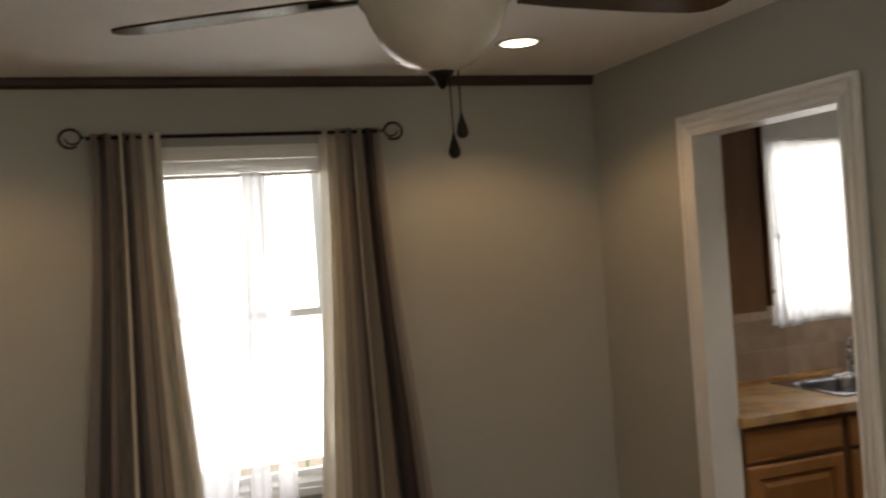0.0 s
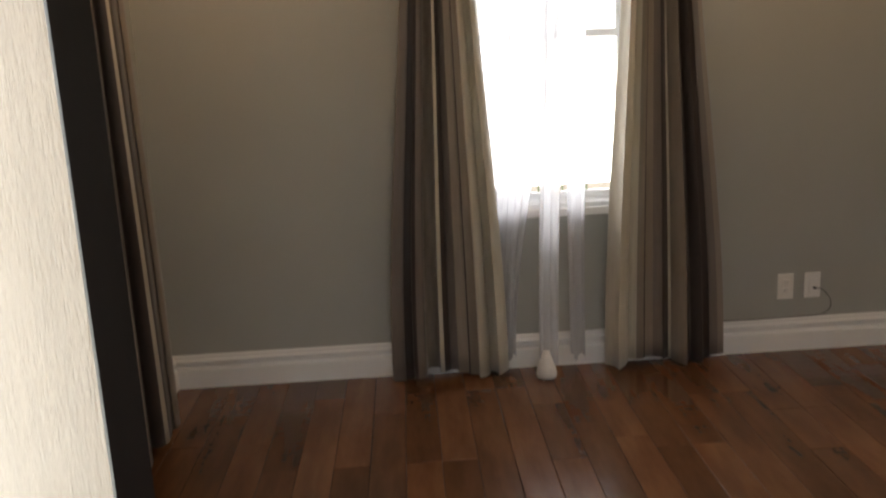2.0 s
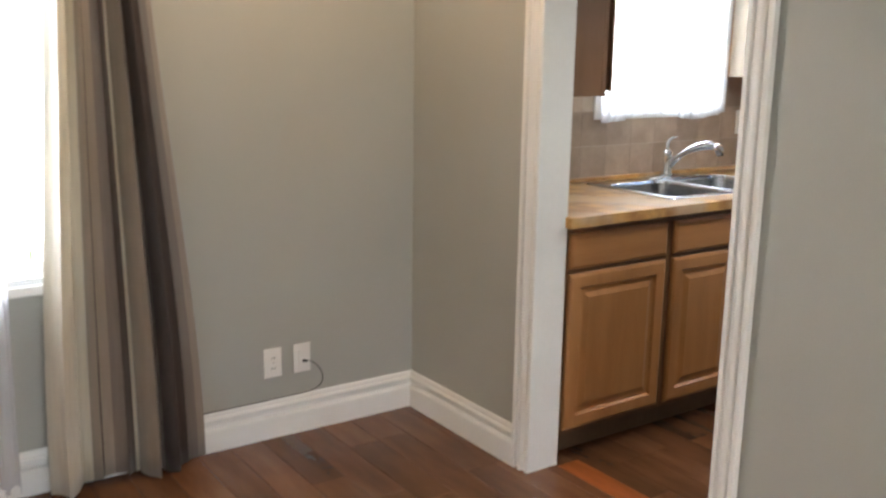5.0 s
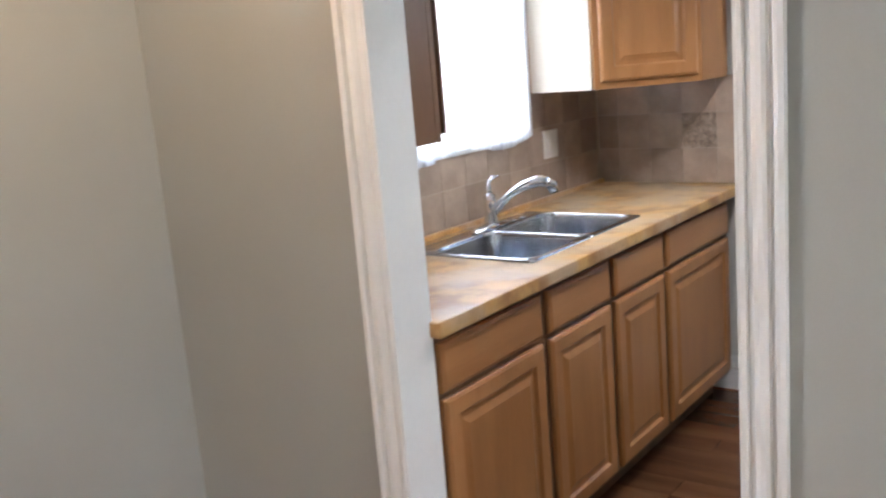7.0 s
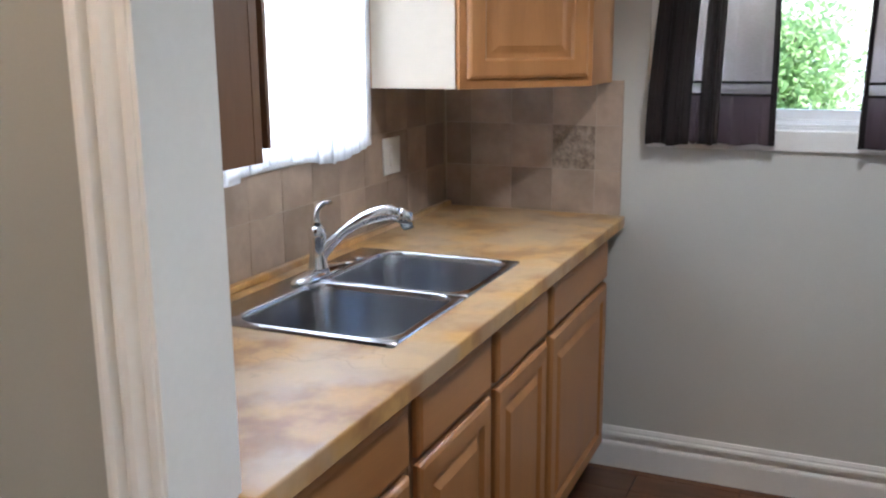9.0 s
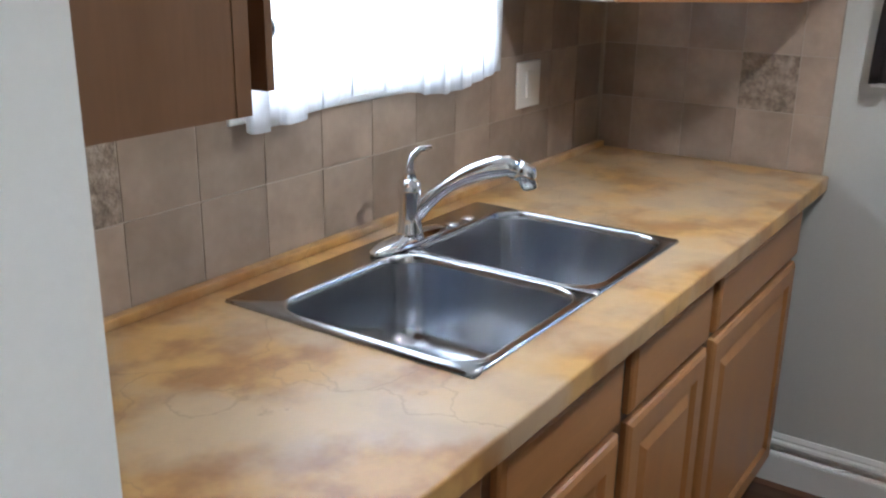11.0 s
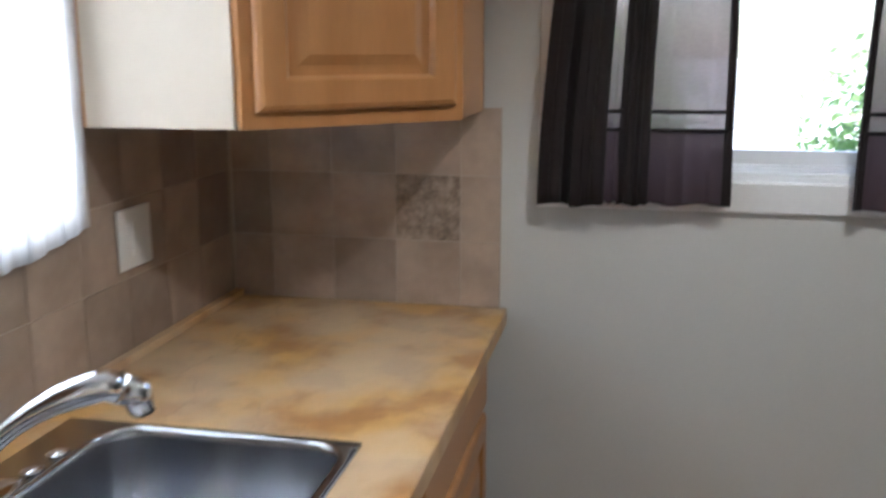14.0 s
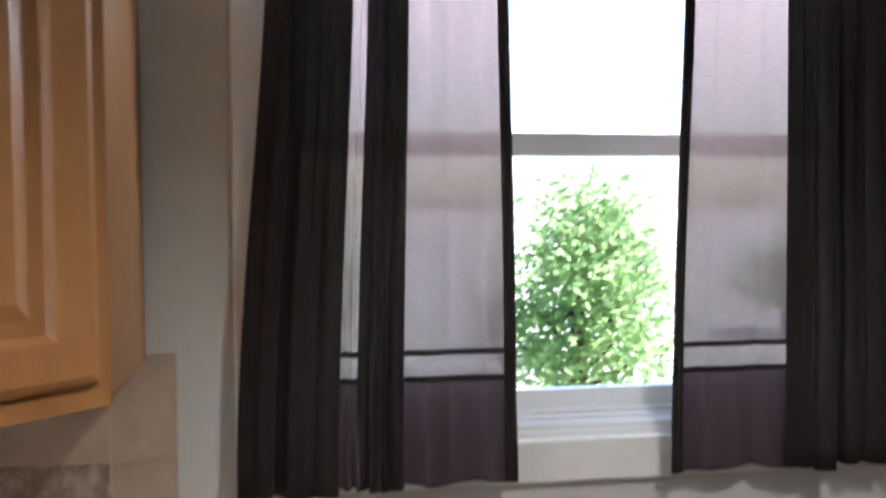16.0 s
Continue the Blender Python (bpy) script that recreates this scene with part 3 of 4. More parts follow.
def curtain_rod(m, x0, x1, label):
    rod = thing("curtain_rod", label, "curtain rod", m.translation)

    def put(bm):
        bmesh.ops.transform(bm, matrix=m, verts=bm.verts[:])
        return bm
    part("pole", put(tube(bmesh.new(), [(x0, 0, 0), (x1, 0, 0)], 0.008)), BRONZE, rod, smooth=True)
    for x, s in ((x0, -1), (x1, 1)):
        pts = [(x + s * (0.005 + 0.05 * k / 8), 0, 0.006 * math.sin(k)) for k in range(3)]
        pts += [(x + s * (0.055 - 0.040 * math.cos(a)), 0, 0.040 * math.sin(a) * 0.9) for a in [0.3 + 0.42 * i for i in range(13)]]
        part("finial", put(tube(bmesh.new(), pts, 0.0055, 8)), BRONZE, rod, "scrolled bronze finial", smooth=True)
        pts = [(x + s * (0.045 - 0.028 * math.cos(a)), 0, -0.022 * math.sin(a)) for a in [0.4 * i for i in range(9)]]
        part("scroll", put(tube(bmesh.new(), pts, 0.004, 8)), BRONZE, rod, smooth=True)
        part("bracket", put(tube(bmesh.new(), [(x - s * 0.03, 0, 0), (x - s * 0.03, 0.085, 0.0)], 0.006, 8)), BRONZE, rod, smooth=True)
    return rod


curtain_rod(pose(0, -0.085, 2.190), -2.255, -1.075, "thin dark bronze curtain rod with scrolled finials")
curtain_rod(pose(XW + 0.10, 0, 2.190, 0, 0, 90), -1.29, -0.40, "thin dark bronze curtain rod on the side wall")

# raised blind at the top of the dining window
blind = thing("window_blind", "white slatted blind pulled up to the window head", "blind", (-1.665, -0.02, 2.10))
part("headrail", boxes(((-2.01, -0.052, 2.095), (-1.32, -0.018, 2.135)), bevel=0.003), PLASTIC, blind)
for k in range(7):
    part("slat", boxes(((-2.005, -0.056, 2.040 + 0.0075 * k), (-1.325, -0.019, 2.0445 + 0.0075 * k))), PLASTIC, blind)
part("bottom_rail", boxes(((-2.005, -0.056, 2.022), (-1.325, -0.019, 2.036)), bevel=0.003), PLASTIC, blind)


# ---- outlets ----
def outlet(m, label, wide=0.072, plug=False, name="wall_outlet", slots=True):
    o = thing(name, label, "outlet", m.translation)

    def put(bm):
        bmesh.ops.transform(bm, matrix=m, verts=bm.verts[:])
        return bm
    part("cover_plate", put(box(bmesh.new(), (-wide / 2, -0.007, -0.058), (wide / 2, 0, 0.058), 0.003)), PLASTIC, o)
    if slots:
        for z in (-0.020, 0.020):
            f = part("socket", put(box(bmesh.new(), (-0.016, -0.010, z - 0.014), (0.016, -0.006, z + 0.014), 0.002)), PLASTIC, o)
            for x in (-0.006, 0.006):
                part("slot", put(box(bmesh.new(), (x - 0.0012, -0.0106, z - 0.004), (x + 0.0012, -0.0098, z + 0.005))), BLACK, o)
    else:
        part("rocker", put(box(bmesh.new(), (-0.016, -0.011, -0.033), (0.016, -0.006, 0.033), 0.002)), PLASTIC, o)
    part("screw", put(box(bmesh.new(), (-0.003, -0.0085, -0.001), (0.003, -0.0068, 0.001))), STEEL, o)
    return o


outlet(pose(-0.627, 0, 0.296), "white double wall outlet above the baseboard")
outlet(pose(-0.506, 0, 0.296), "white cable jack plate with a cable plugged in", slots=False, name="cable_jack")
cable = thing("cable", "thin grey cable drooping from the jack to the baseboard", "cable", (-0.50, -0.02, 0.16))
pts = arc((-0.50, -0.012, 0.285), (-0.47, -0.05, 0.295), (-0.435, -0.03, 0.235), 8) + arc((-0.432, -0.028, 0.228), (-0.41, -0.02, 0.165), (-0.50, -0.018, 0.158), 8) + [(-0.62, -0.015, 0.156), (-0.75, -0.015, 0.155), (-0.95, -0.015, 0.155)]
part("wire", tube(bmesh.new(), pts, 0.0022, 8), mat("grey_cable", (0.10, 0.10, 0.10), 0.5, bump=0), cable, smooth=True)
part("plug", tube(bmesh.new(), [(-0.502, -0.010, 0.285), (-0.498, -0.026, 0.287)], 0.006, 8), BLACK, cable)


# ---- ceiling ----
def downlight(x, y, watts, CZ=CZ, color=(1.0, 0.70, 0.42)):
    d = thing("recessed_light", "white recessed ceiling light, lit warm", "ceiling light", (x, y, CZ), "recessed lights")
    bm = bmesh.new()
    spin(bm, [(0.070, -0.001), (0.092, -0.001), (0.092, -0.006), (0.072, -0.009), (0.066, -0.004)], (x, y, CZ), 32)
    part("trim_ring", bm, PLASTIC, d, smooth=True)
    part("lens", spin(bmesh.new(), [(0.067, -0.0045), (0.067, -0.0075)], (x, y, CZ), 32), BULB, d)
    lamp = new("downlight_beam", bpy.data.lights.new("downlight_beam", "SPOT"))
    lamp.data.energy, lamp.data.color, lamp.data.spot_size, lamp.data.spot_blend, lamp.data.shadow_soft_size = watts, color, radians(138), 0.45, 0.05
    lamp.matrix_world = look((x, y, CZ - 0.03), (x, y - 0.001, 0))
    return d


for x, y in ((-0.685, -0.69), (-2.85, -0.69), (-0.685, -3.6), (-2.85, -3.6)):
    downlight(x, y, 6.5, CZ, (1.0, 0.66, 0.38))
downlight(1.09, -1.45, 9.0, KZ, (1.0, 0.95, 0.88))


# ---- ceiling fan ----
def ceiling_fan(x, y):
    f = thing("ceiling_fan", "dark walnut ceiling fan with a frosted glass bowl light", "ceiling fan", (x, y, CZ))
    part("downrod", tube(bmesh.new(), [(x, y, CZ - 0.05), (x, y, CZ - 0.12)], 0.012), BRONZE, f, smooth=True)
    part("canopy", spin(bmesh.new(), [(0.07, 0), (0.07, -0.03), (0.03, -0.06)], (x, y, CZ)), BRONZE, f, smooth=True)
    FZ = CZ - 0.043
    part("motor", spin(bmesh.new(), [(0.03, -0.05), (0.10, -0.075), (0.135, -0.10), (0.135, -0.165), (0.09, -0.20), (0.06, -0.215)], (x, y, FZ)), BRONZE, f, smooth=True)
    part("light_fitter", spin(bmesh.new(), [(0.06, -0.20), (0.075, -0.215), (0.075, -0.235), (0.06, -0.24)], (x, y, FZ)), BRONZE, f, smooth=True)
    part("bowl", spin(bmesh.new(), [(0.138, -0.222), (0.150, -0.226), (0.151, -0.236), (0.140, -0.250), (0.132, -0.275), (0.110, -0.320), (0.070, -0.358), (0.025, -0.375), (0.012, -0.376)], (x, y, FZ), 48), OPAL, f, "frosted white glass bowl", smooth=True)
    part("bowl_cap", spin(bmesh.new(), [(0.028, -0.372), (0.024, -0.380), (0.014, -0.390), (0.010, -0.402), (0.004, -0.408)], (x, y, FZ), 20), BRONZE, f, smooth=True)
    for k in range(5):
        a = radians(2) + k * 2 * math.pi / 5
        m = Matrix.Translation((x, y, FZ - 0.212)) @ Matrix.Rotation(a, 4, "Z") @ Matrix.Rotation(radians(-8), 4, "X")
        bm = bmesh.new()
        outline = [(0.20, -0.050), (0.30, -0.062), (0.50, -0.072), (0.64, -0.070), (0.68, -0.055), (0.70, -0.02), (0.70, 0.02), (0.68, 0.055), (0.64, 0.070), (0.50, 0.072), (0.30, 0.062), (0.20, 0.050)]
        lo = [bm.verts.new(m @ Vector((p, q, -0.003))) for p, q in outline]
        hi = [bm.verts.new(m @ Vector((p, q, 0.003))) for p, q in outline]
        bm.faces.new(lo[::-1]), bm.faces.new(hi)
        for i in range(len(lo)):
            j = (i + 1) % len(lo)
            bm.faces.new((lo[i], lo[j], hi[j], hi[i]))
        blade = part("blade", bm, FANBLADE, f)
        bm = box(bmesh.new(), (0.11, -0.018, -0.010), (0.26, 0.018, -0.003), 0.002, m)
        part("blade_iron", bm, BRONZE, f)
    for dx, dy, z in ((0.012, -0.012, -0.582), (0.034, -0.004, -0.542)):
        part("pull_chain", tube(bmesh.new(), [(x + dx, y + dy, CZ - 0.395), (x + dx, y + dy, CZ + z + 0.04)], 0.0016, 6), BRONZE, f)
        part("pull", spin(bmesh.new(), [(0.002, 0.045), (0.004, 0.035), (0.010, 0.018), (0.0125, 0.006), (0.009, -0.003), (0.002, -0.006)], (x + dx, y + dy, CZ + z), 14), BRONZE, f, "dark teardrop pull", smooth=True)
    return f


ceiling_fan(-1.566, -2.200)


# ---- kitchen base cabinets ----
CF = -0.770
CT = 0.914


def base_cabinet(x0, x1, doors, label):
    c = thing("base_cabinet", label, "cabinet", ((x0 + x1) / 2, CF + 0.3, 0), "kitchen base cabinets")
    part("body", boxes(((x0 + 0.001, CF + 0.020, 0.105), (x1 - 0.001, YK - 0.002, 0.872 if doors == 1 else 0.70))), BROWN, c)
    st = 0.024
    part("face_frame", boxes(((x0, CF, 0.105), (x0 + st, CF + 0.019, 0.872)), ((x1 - st, CF, 0.105), (x1, CF + 0.019, 0.872)),
                             ((x0 + st, CF, 0.848), (x1 - st, CF + 0.019, 0.872)), ((x0 + st, CF, 0.105), (x1 - st, CF + 0.019, 0.135)), ((x0 + st, CF, 0.700), (x1 - st, CF + 0.019, 0.730)),
                             *[((x0 + (x1 - x0) * k / doors - 0.022, CF + 0.0005, 0.135), (x0 + (x1 - x0) * k / doors + 0.022, CF + 0.0185, 0.848)) for k in range(1, doors)]), BROWN, c)
    part("toe_kick", boxes(((x0, CF + 0.075, 0.0), (x1, CF + 0.09, 0.104))), KICK, c)
    for k in range(doors):
        a = x0 + (x1 - x0) * k / doors + 0.020
        w = (x1 - x0) / doors - 0.040
        part("drawer_front", raised(bmesh.new(), pose(a, CF - 0.019, 0.722), w, 0.128, DRAWER_RINGS, 0.018), MAPLE_H, c)
        part("door", raised(bmesh.new(), pose(a, CF - 0.019, 0.125), w, 0.580, DOOR_RINGS, 0.018), MAPLE, c, "raised-panel maple door")
    return c


base_cabinet(0.130, 0.655, 1, "honey maple base cabinet with one drawer and one raised-panel door")
base_cabinet(0.657, 1.516, 2, "honey maple sink cabinet with two raised-panel doors")
base_cabinet(1.518, 2.190, 1, "honey maple base cabinet at the end of the run")

# worktop with a cut-out for the sink
S0, S1, T0, T1 = 0.733, 1.494, -0.706, -0.226
bm = bmesh.new()
xs, ys = [0.118, S0 + 0.012, S1 - 0.012, XE - 0.001], [-0.814, T0 + 0.012, T1 - 0.012, YK - 0.014]
g = [[bm.verts.new((x, y, CT)) for y in ys] for x in xs]
for i in range(3):
    for j in range(3):
        if (i, j) != (1, 1):
            bm.faces.new((g[i][j], g[i + 1][j], g[i + 1][j + 1], g[i][j + 1]))
ext = bmesh.ops.extrude_face_region(bm, geom=bm.faces[:])
for v in [e for e in ext["geom"] if isinstance(e, bmesh.types.BMVert)]:
    v.co.z -= 0.040
top = part("worktop", bm, COUNTER)
bev = top.modifiers.new("edge", "BEVEL")
bev.width, bev.segments, bev.limit_method = 0.004, 2, "ANGLE"
tagged(top, "golden stone-look laminate worktop with brown veins", "worktop")
part("lip", boxes(((0.118, YK - 0.036, CT + 0.001), (XE - 0.016, YK - 0.014, CT + 0.018)), bevel=0.003), COUNTER, top, "narrow raised back edge")


# ---- sink ----
def round_rect(cx, cy, a, b, rad, count=64):
    """A rectangle with round corners, as points at even angles."""
    out = []
    for k in range(count):
        t = 2 * math.pi * k / count
        c, q = math.cos(t), math.sin(t)
        lo, hi = 0.0, 2 * (a + b)
        for _ in range(40):
            m = (lo + hi) / 2
            dx, dy = max(abs(c * m) - (a - rad), 0), max(abs(q * m) - (b - rad), 0)
            inside = abs(c * m) <= a and abs(q * m) <= b and dx * dx + dy * dy <= rad * rad
            lo, hi = (m, hi) if inside else (lo, m)
        out.append((cx + c * lo, cy + q * lo))
    return out


def rounded(cx, cy, a, b, n=8.0, count=64):
    out = []
    for k in range(count):
        t = 2 * math.pi * k / count
        dx, dy = math.cos(t) * a, math.sin(t) * b
        s = 1 / ((abs(dx) / a) ** n + (abs(dy) / b) ** n) ** (1 / n)
        out.append((cx + dx * s, cy + dy * s))
    return out


sink = thing("kitchen_sink", "double-bowl stainless steel sink set in the worktop", "sink", ((S0 + S1) / 2, (T0 + T1) / 2, CT))
Z = CT + 0.004
mid = (S0 + S1) / 2
yb0, yb1 = T0 + 0.016, T1 - 0.086
for x0, x1, b0, b1 in ((S0, mid, S0 + 0.018, mid - 0.011), (mid, S1, mid + 0.011, S1 - 0.018)):
    cx, cy, a, b = (b0 + b1) / 2, (yb0 + yb1) / 2, (b1 - b0) / 2, (yb1 - yb0) / 2
    count = 96
    bm = bmesh.new()
    loops = []
    outer = []
    for px, py in rounded(cx, cy, a, b, 40, count):
        dx, dy = px - cx, py - cy
        s = min((((x1 if dx > 0 else x0) - cx) / dx) if abs(dx) > 1e-9 else 1e9, (((T1 if dy > 0 else T0) - cy) / dy) if abs(dy) > 1e-9 else 1e9)
        outer.append((cx + dx * s, cy + dy * s))
    # corners of the rim plate
    for qx, qy in ((x0, T0), (x1, T0), (x1, T1), (x0, T1)):
        k = min(range(count), key=lambda i: (outer[i][0] - qx) ** 2 + (outer[i][1] - qy) ** 2)
        outer[k] = (qx, qy)
    loops.append([(p[0], p[1], Z - 0.004) for p in outer])
    loops.append([(cx + (p[0] - cx) * (1 - 0.006), cy + (p[1] - cy) * (1 - 0.006), Z + 0.002) for p in outer])
    for grow, dz, rad in ((0.009, 0.0015, 0.066), (0.006, 0.004, 0.064), (0.002, 0.004, 0.062), (-0.001, 0.0, 0.060), (-0.003, -0.012, 0.060), (-0.010, -0.125, 0.058), (-0.014, -0.145, 0.056), (-0.024, -0.160, 0.052), (-0.042, -0.168, 0.046), (-0.090, -0.172, 0.030)):
        loops.append([(px, py, Z + dz) for px, py in round_rect(cx, cy, a + grow, b + grow, rad, count)])
    rings = [[bm.verts.new(p) for p in lp] for lp in loops]
    for p, q in zip(rings, rings[1:]):
        for k in range(count):
            bm.faces.new((p[k], p[(k + 1) % count], q[(k + 1) % count], q[k]))
    bm.faces.new(rings[-1])
    part("bowl", bm, STEEL, sink, smooth=True)
    d = part("drain", spin(bmesh.new(), [(0.045, 0.0), (0.043, 0.004), (0.030, 0.001), (0.028, -0.004)], (cx, cy, Z - 0.171), 24), CHROME, sink, smooth=True)
FX, FY = 1.160, -0.285
for dx in (0.15, 0.21):
    part("hole_cap", spin(bmesh.new(), [(0.016, 0.001), (0.015, 0.004), (0.006, 0.006)], (FX + dx, FY + 0.0, Z), 20), CHROME, sink, smooth=True)

faucet = thing("faucet", "chrome single-lever kitchen faucet with pull-out spout", "faucet", (FX, FY, Z))
bm = bmesh.new()
rings = []
for s, dz in ((1.0, 0.002), (1.0, 0.008), (0.85, 0.014), (0.30, 0.022)):
    rings.append([bm.verts.new((px, py, Z + dz)) for px, py in rounded(FX, FY, 0.115 * s, 0.030 * s, 2.6, 40)])
for p, q in zip(rings, rings[1:]):
    for k in range(40):
        bm.faces.new((p[k], p[(k + 1) % 40], q[(k + 1) % 40], q[k]))
bm.faces.new(rings[0][::-1]), bm.faces.new(rings[-1])
part("base_plate", bm, CHROME, faucet, smooth=True)
part("body", spin(bmesh.new(), [(0.030, 0.010), (0.026, 0.025), (0.022, 0.05), (0.021, 0.085), (0.023, 0.105), (0.022, 0.122), (0.012, 0.130)], (FX, FY, Z), 28), CHROME, faucet, smooth=True)
sp = arc((FX + 0.005, FY - 0.005, Z + 0.05), (FX + 0.030, FY - 0.070, Z + 0.15), (FX + 0.092, FY - 0.160, Z + 0.160), 12)
tip = Vector((FX + 0.116, FY - 0.190, Z + 0.143))
part("spout", tube(bmesh.new(), sp + [sp[-1] + (tip - sp[-1]) * 0.55], [0.016, 0.016, 0.0155, 0.015, 0.0145, 0.0145, 0.015, 0.016, 0.0175, 0.019, 0.020, 0.0205, 0.0205, 0.0200], 16), CHROME, faucet, smooth=True)
part("spray_head", tube(bmesh.new(), [sp[-1] + (tip - sp[-1]) * 0.45, tip, tip + Vector((0.004, -0.004, -0.024))], [0.0205, 0.0215, 0.017], 16), CHROME, faucet, smooth=True)
part("nozzle", tube(bmesh.new(), [tip + Vector((0.004, -0.004, -0.022)), tip + Vector((0.005, -0.005, -0.028))], 0.0145, 16), BLACK, faucet)
part("lever", tube(bmesh.new(), [(FX, FY, Z + 0.122), (FX + 0.002, FY + 0.004, Z + 0.150), (FX + 0.010, FY + 0.003, Z + 0.168), (FX + 0.024, FY - 0.004, Z + 0.182), (FX + 0.050, FY - 0.014, Z + 0.183)], [0.015, 0.010, 0.0075, 0.006, 0.005], 12), CHROME, faucet, smooth=True)

# ---- upper cabinets ----
UB, UT = 1.362, 2.13
corner = thing("corner_cabinet", "honey maple diagonal corner wall cabinet with raised-panel door", "cabinet", (XE - 0.3, YK - 0.3, UB))
P = [(XE - 0.001, YK - 0.001), (XE - 0.61, YK - 0.001), (XE - 0.61, YK - 0.305), (XE - 0.305, YK - 0.61), (XE - 0.001, YK - 0.61)]
bm = bmesh.new()
lo, hi = [bm.verts.new((x, y, UB + 0.012)) for x, y in P], [bm.verts.new((x, y, UT)) for x, y in P]
bm.faces.new(lo[::-1]), bm.faces.new(hi)
for i in range(5):
    bm.faces.new((lo[i], lo[(i + 1) % 5], hi[(i + 1) % 5], hi[i]))
part("body", bm, MAPLE, corner)
part("side_panel", boxes(((XE - 0.614, YK - 0.301, UB), (XE - 0.6105, YK - 0.034, UT))), MAPLE_SIDE, corner, "pale laminate cabinet side")
part("edge_strip", boxes(((XE - 0.616, YK - 0.033, UB), (XE - 0.6105, YK - 0.002, UT))), MAPLE, corner)
part("side_panel", boxes(((XE - 0.301, YK - 0.6135, UB), (XE - 0.018, YK - 0.6105, UT))), MAPLE, corner)
D = pose(XE - 0.61, YK - 0.305, 0, 0, 0, -45)
L45 = 0.305 * math.sqrt(2)
bm = bmesh.new()
for lo, hi in [((0, -0.019, UB), (0.040, -0.0005, UT)), ((L45 - 0.040, -0.019, UB), (L45, -0.0005, UT)), ((0.040, -0.019, UB), (L45 - 0.040, -0.0005, UB + 0.040)), ((0.040, -0.019, UT - 0.04), (L45 - 0.040, -0.0005, UT))]:
    box(bm, lo, hi, 0.0, D)
part("face_frame", bm, MAPLE, corner)
part("door", raised(bmesh.new(), D @ pose(0.022, -0.038, UB + 0.028), L45 - 0.044, UT - UB - 0.05, DOOR_RINGS, 0.018), MAPLE, corner, "raised-panel maple door")

wcab = thing("wall_cabinet", "brown maple wall cabinet with its door ajar", "cabinet", (0.26, -0.40, 1.312))
WB, WF = 1.312, -0.655
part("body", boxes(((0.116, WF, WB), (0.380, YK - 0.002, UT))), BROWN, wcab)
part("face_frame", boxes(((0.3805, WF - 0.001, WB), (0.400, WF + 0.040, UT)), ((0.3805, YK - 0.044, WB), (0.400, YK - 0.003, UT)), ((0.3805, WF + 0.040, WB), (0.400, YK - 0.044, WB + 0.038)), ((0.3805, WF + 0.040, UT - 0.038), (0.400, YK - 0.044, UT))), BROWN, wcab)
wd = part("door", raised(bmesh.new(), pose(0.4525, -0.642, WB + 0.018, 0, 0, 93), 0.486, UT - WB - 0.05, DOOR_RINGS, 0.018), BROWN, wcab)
part("knob", spin(bmesh.new(), [(0.006, 0), (0.006, 0.012), (0.014, 0.018), (0.012, 0.026), (0.004, 0.029)], (0, 0, 0), 16), BRONZE, wd, smooth=True).matrix_local = pose(0.451, WF + 0.050, WB + 0.075, 0, 90, 3)

# ---- kitchen curtains ----
cafe = hanging("cafe_curtain", pose(0, YK - 0.040, 0), (0.815, 1.655), (0.838, 1.645), (2.085, 1.185), 9, 0.014, CAFE, seed=31, hem=0.016, nu=160)
tagged(cafe, "thin white cafe curtain glowing with daylight over the sink", "curtain")
crod = thing("curtain_rod", "slim white rod over the sink window", "curtain rod", (1.2, YK - 0.04, 2.08))
part("pole", tube(bmesh.new(), [(0.78, YK - 0.040, 2.082), (1.672, YK - 0.040, 2.082)], 0.006), PLASTIC, crod, smooth=True)
for x in (0.785, 1.667):
    part("bracket", boxes(((x - 0.005, YK - 0.046, 2.074), (x + 0.005, YK, 2.090)), bevel=0.002), PLASTIC, crod)

EASTM = pose(XE - 0.055, 0, 0, 0, 0, -90)


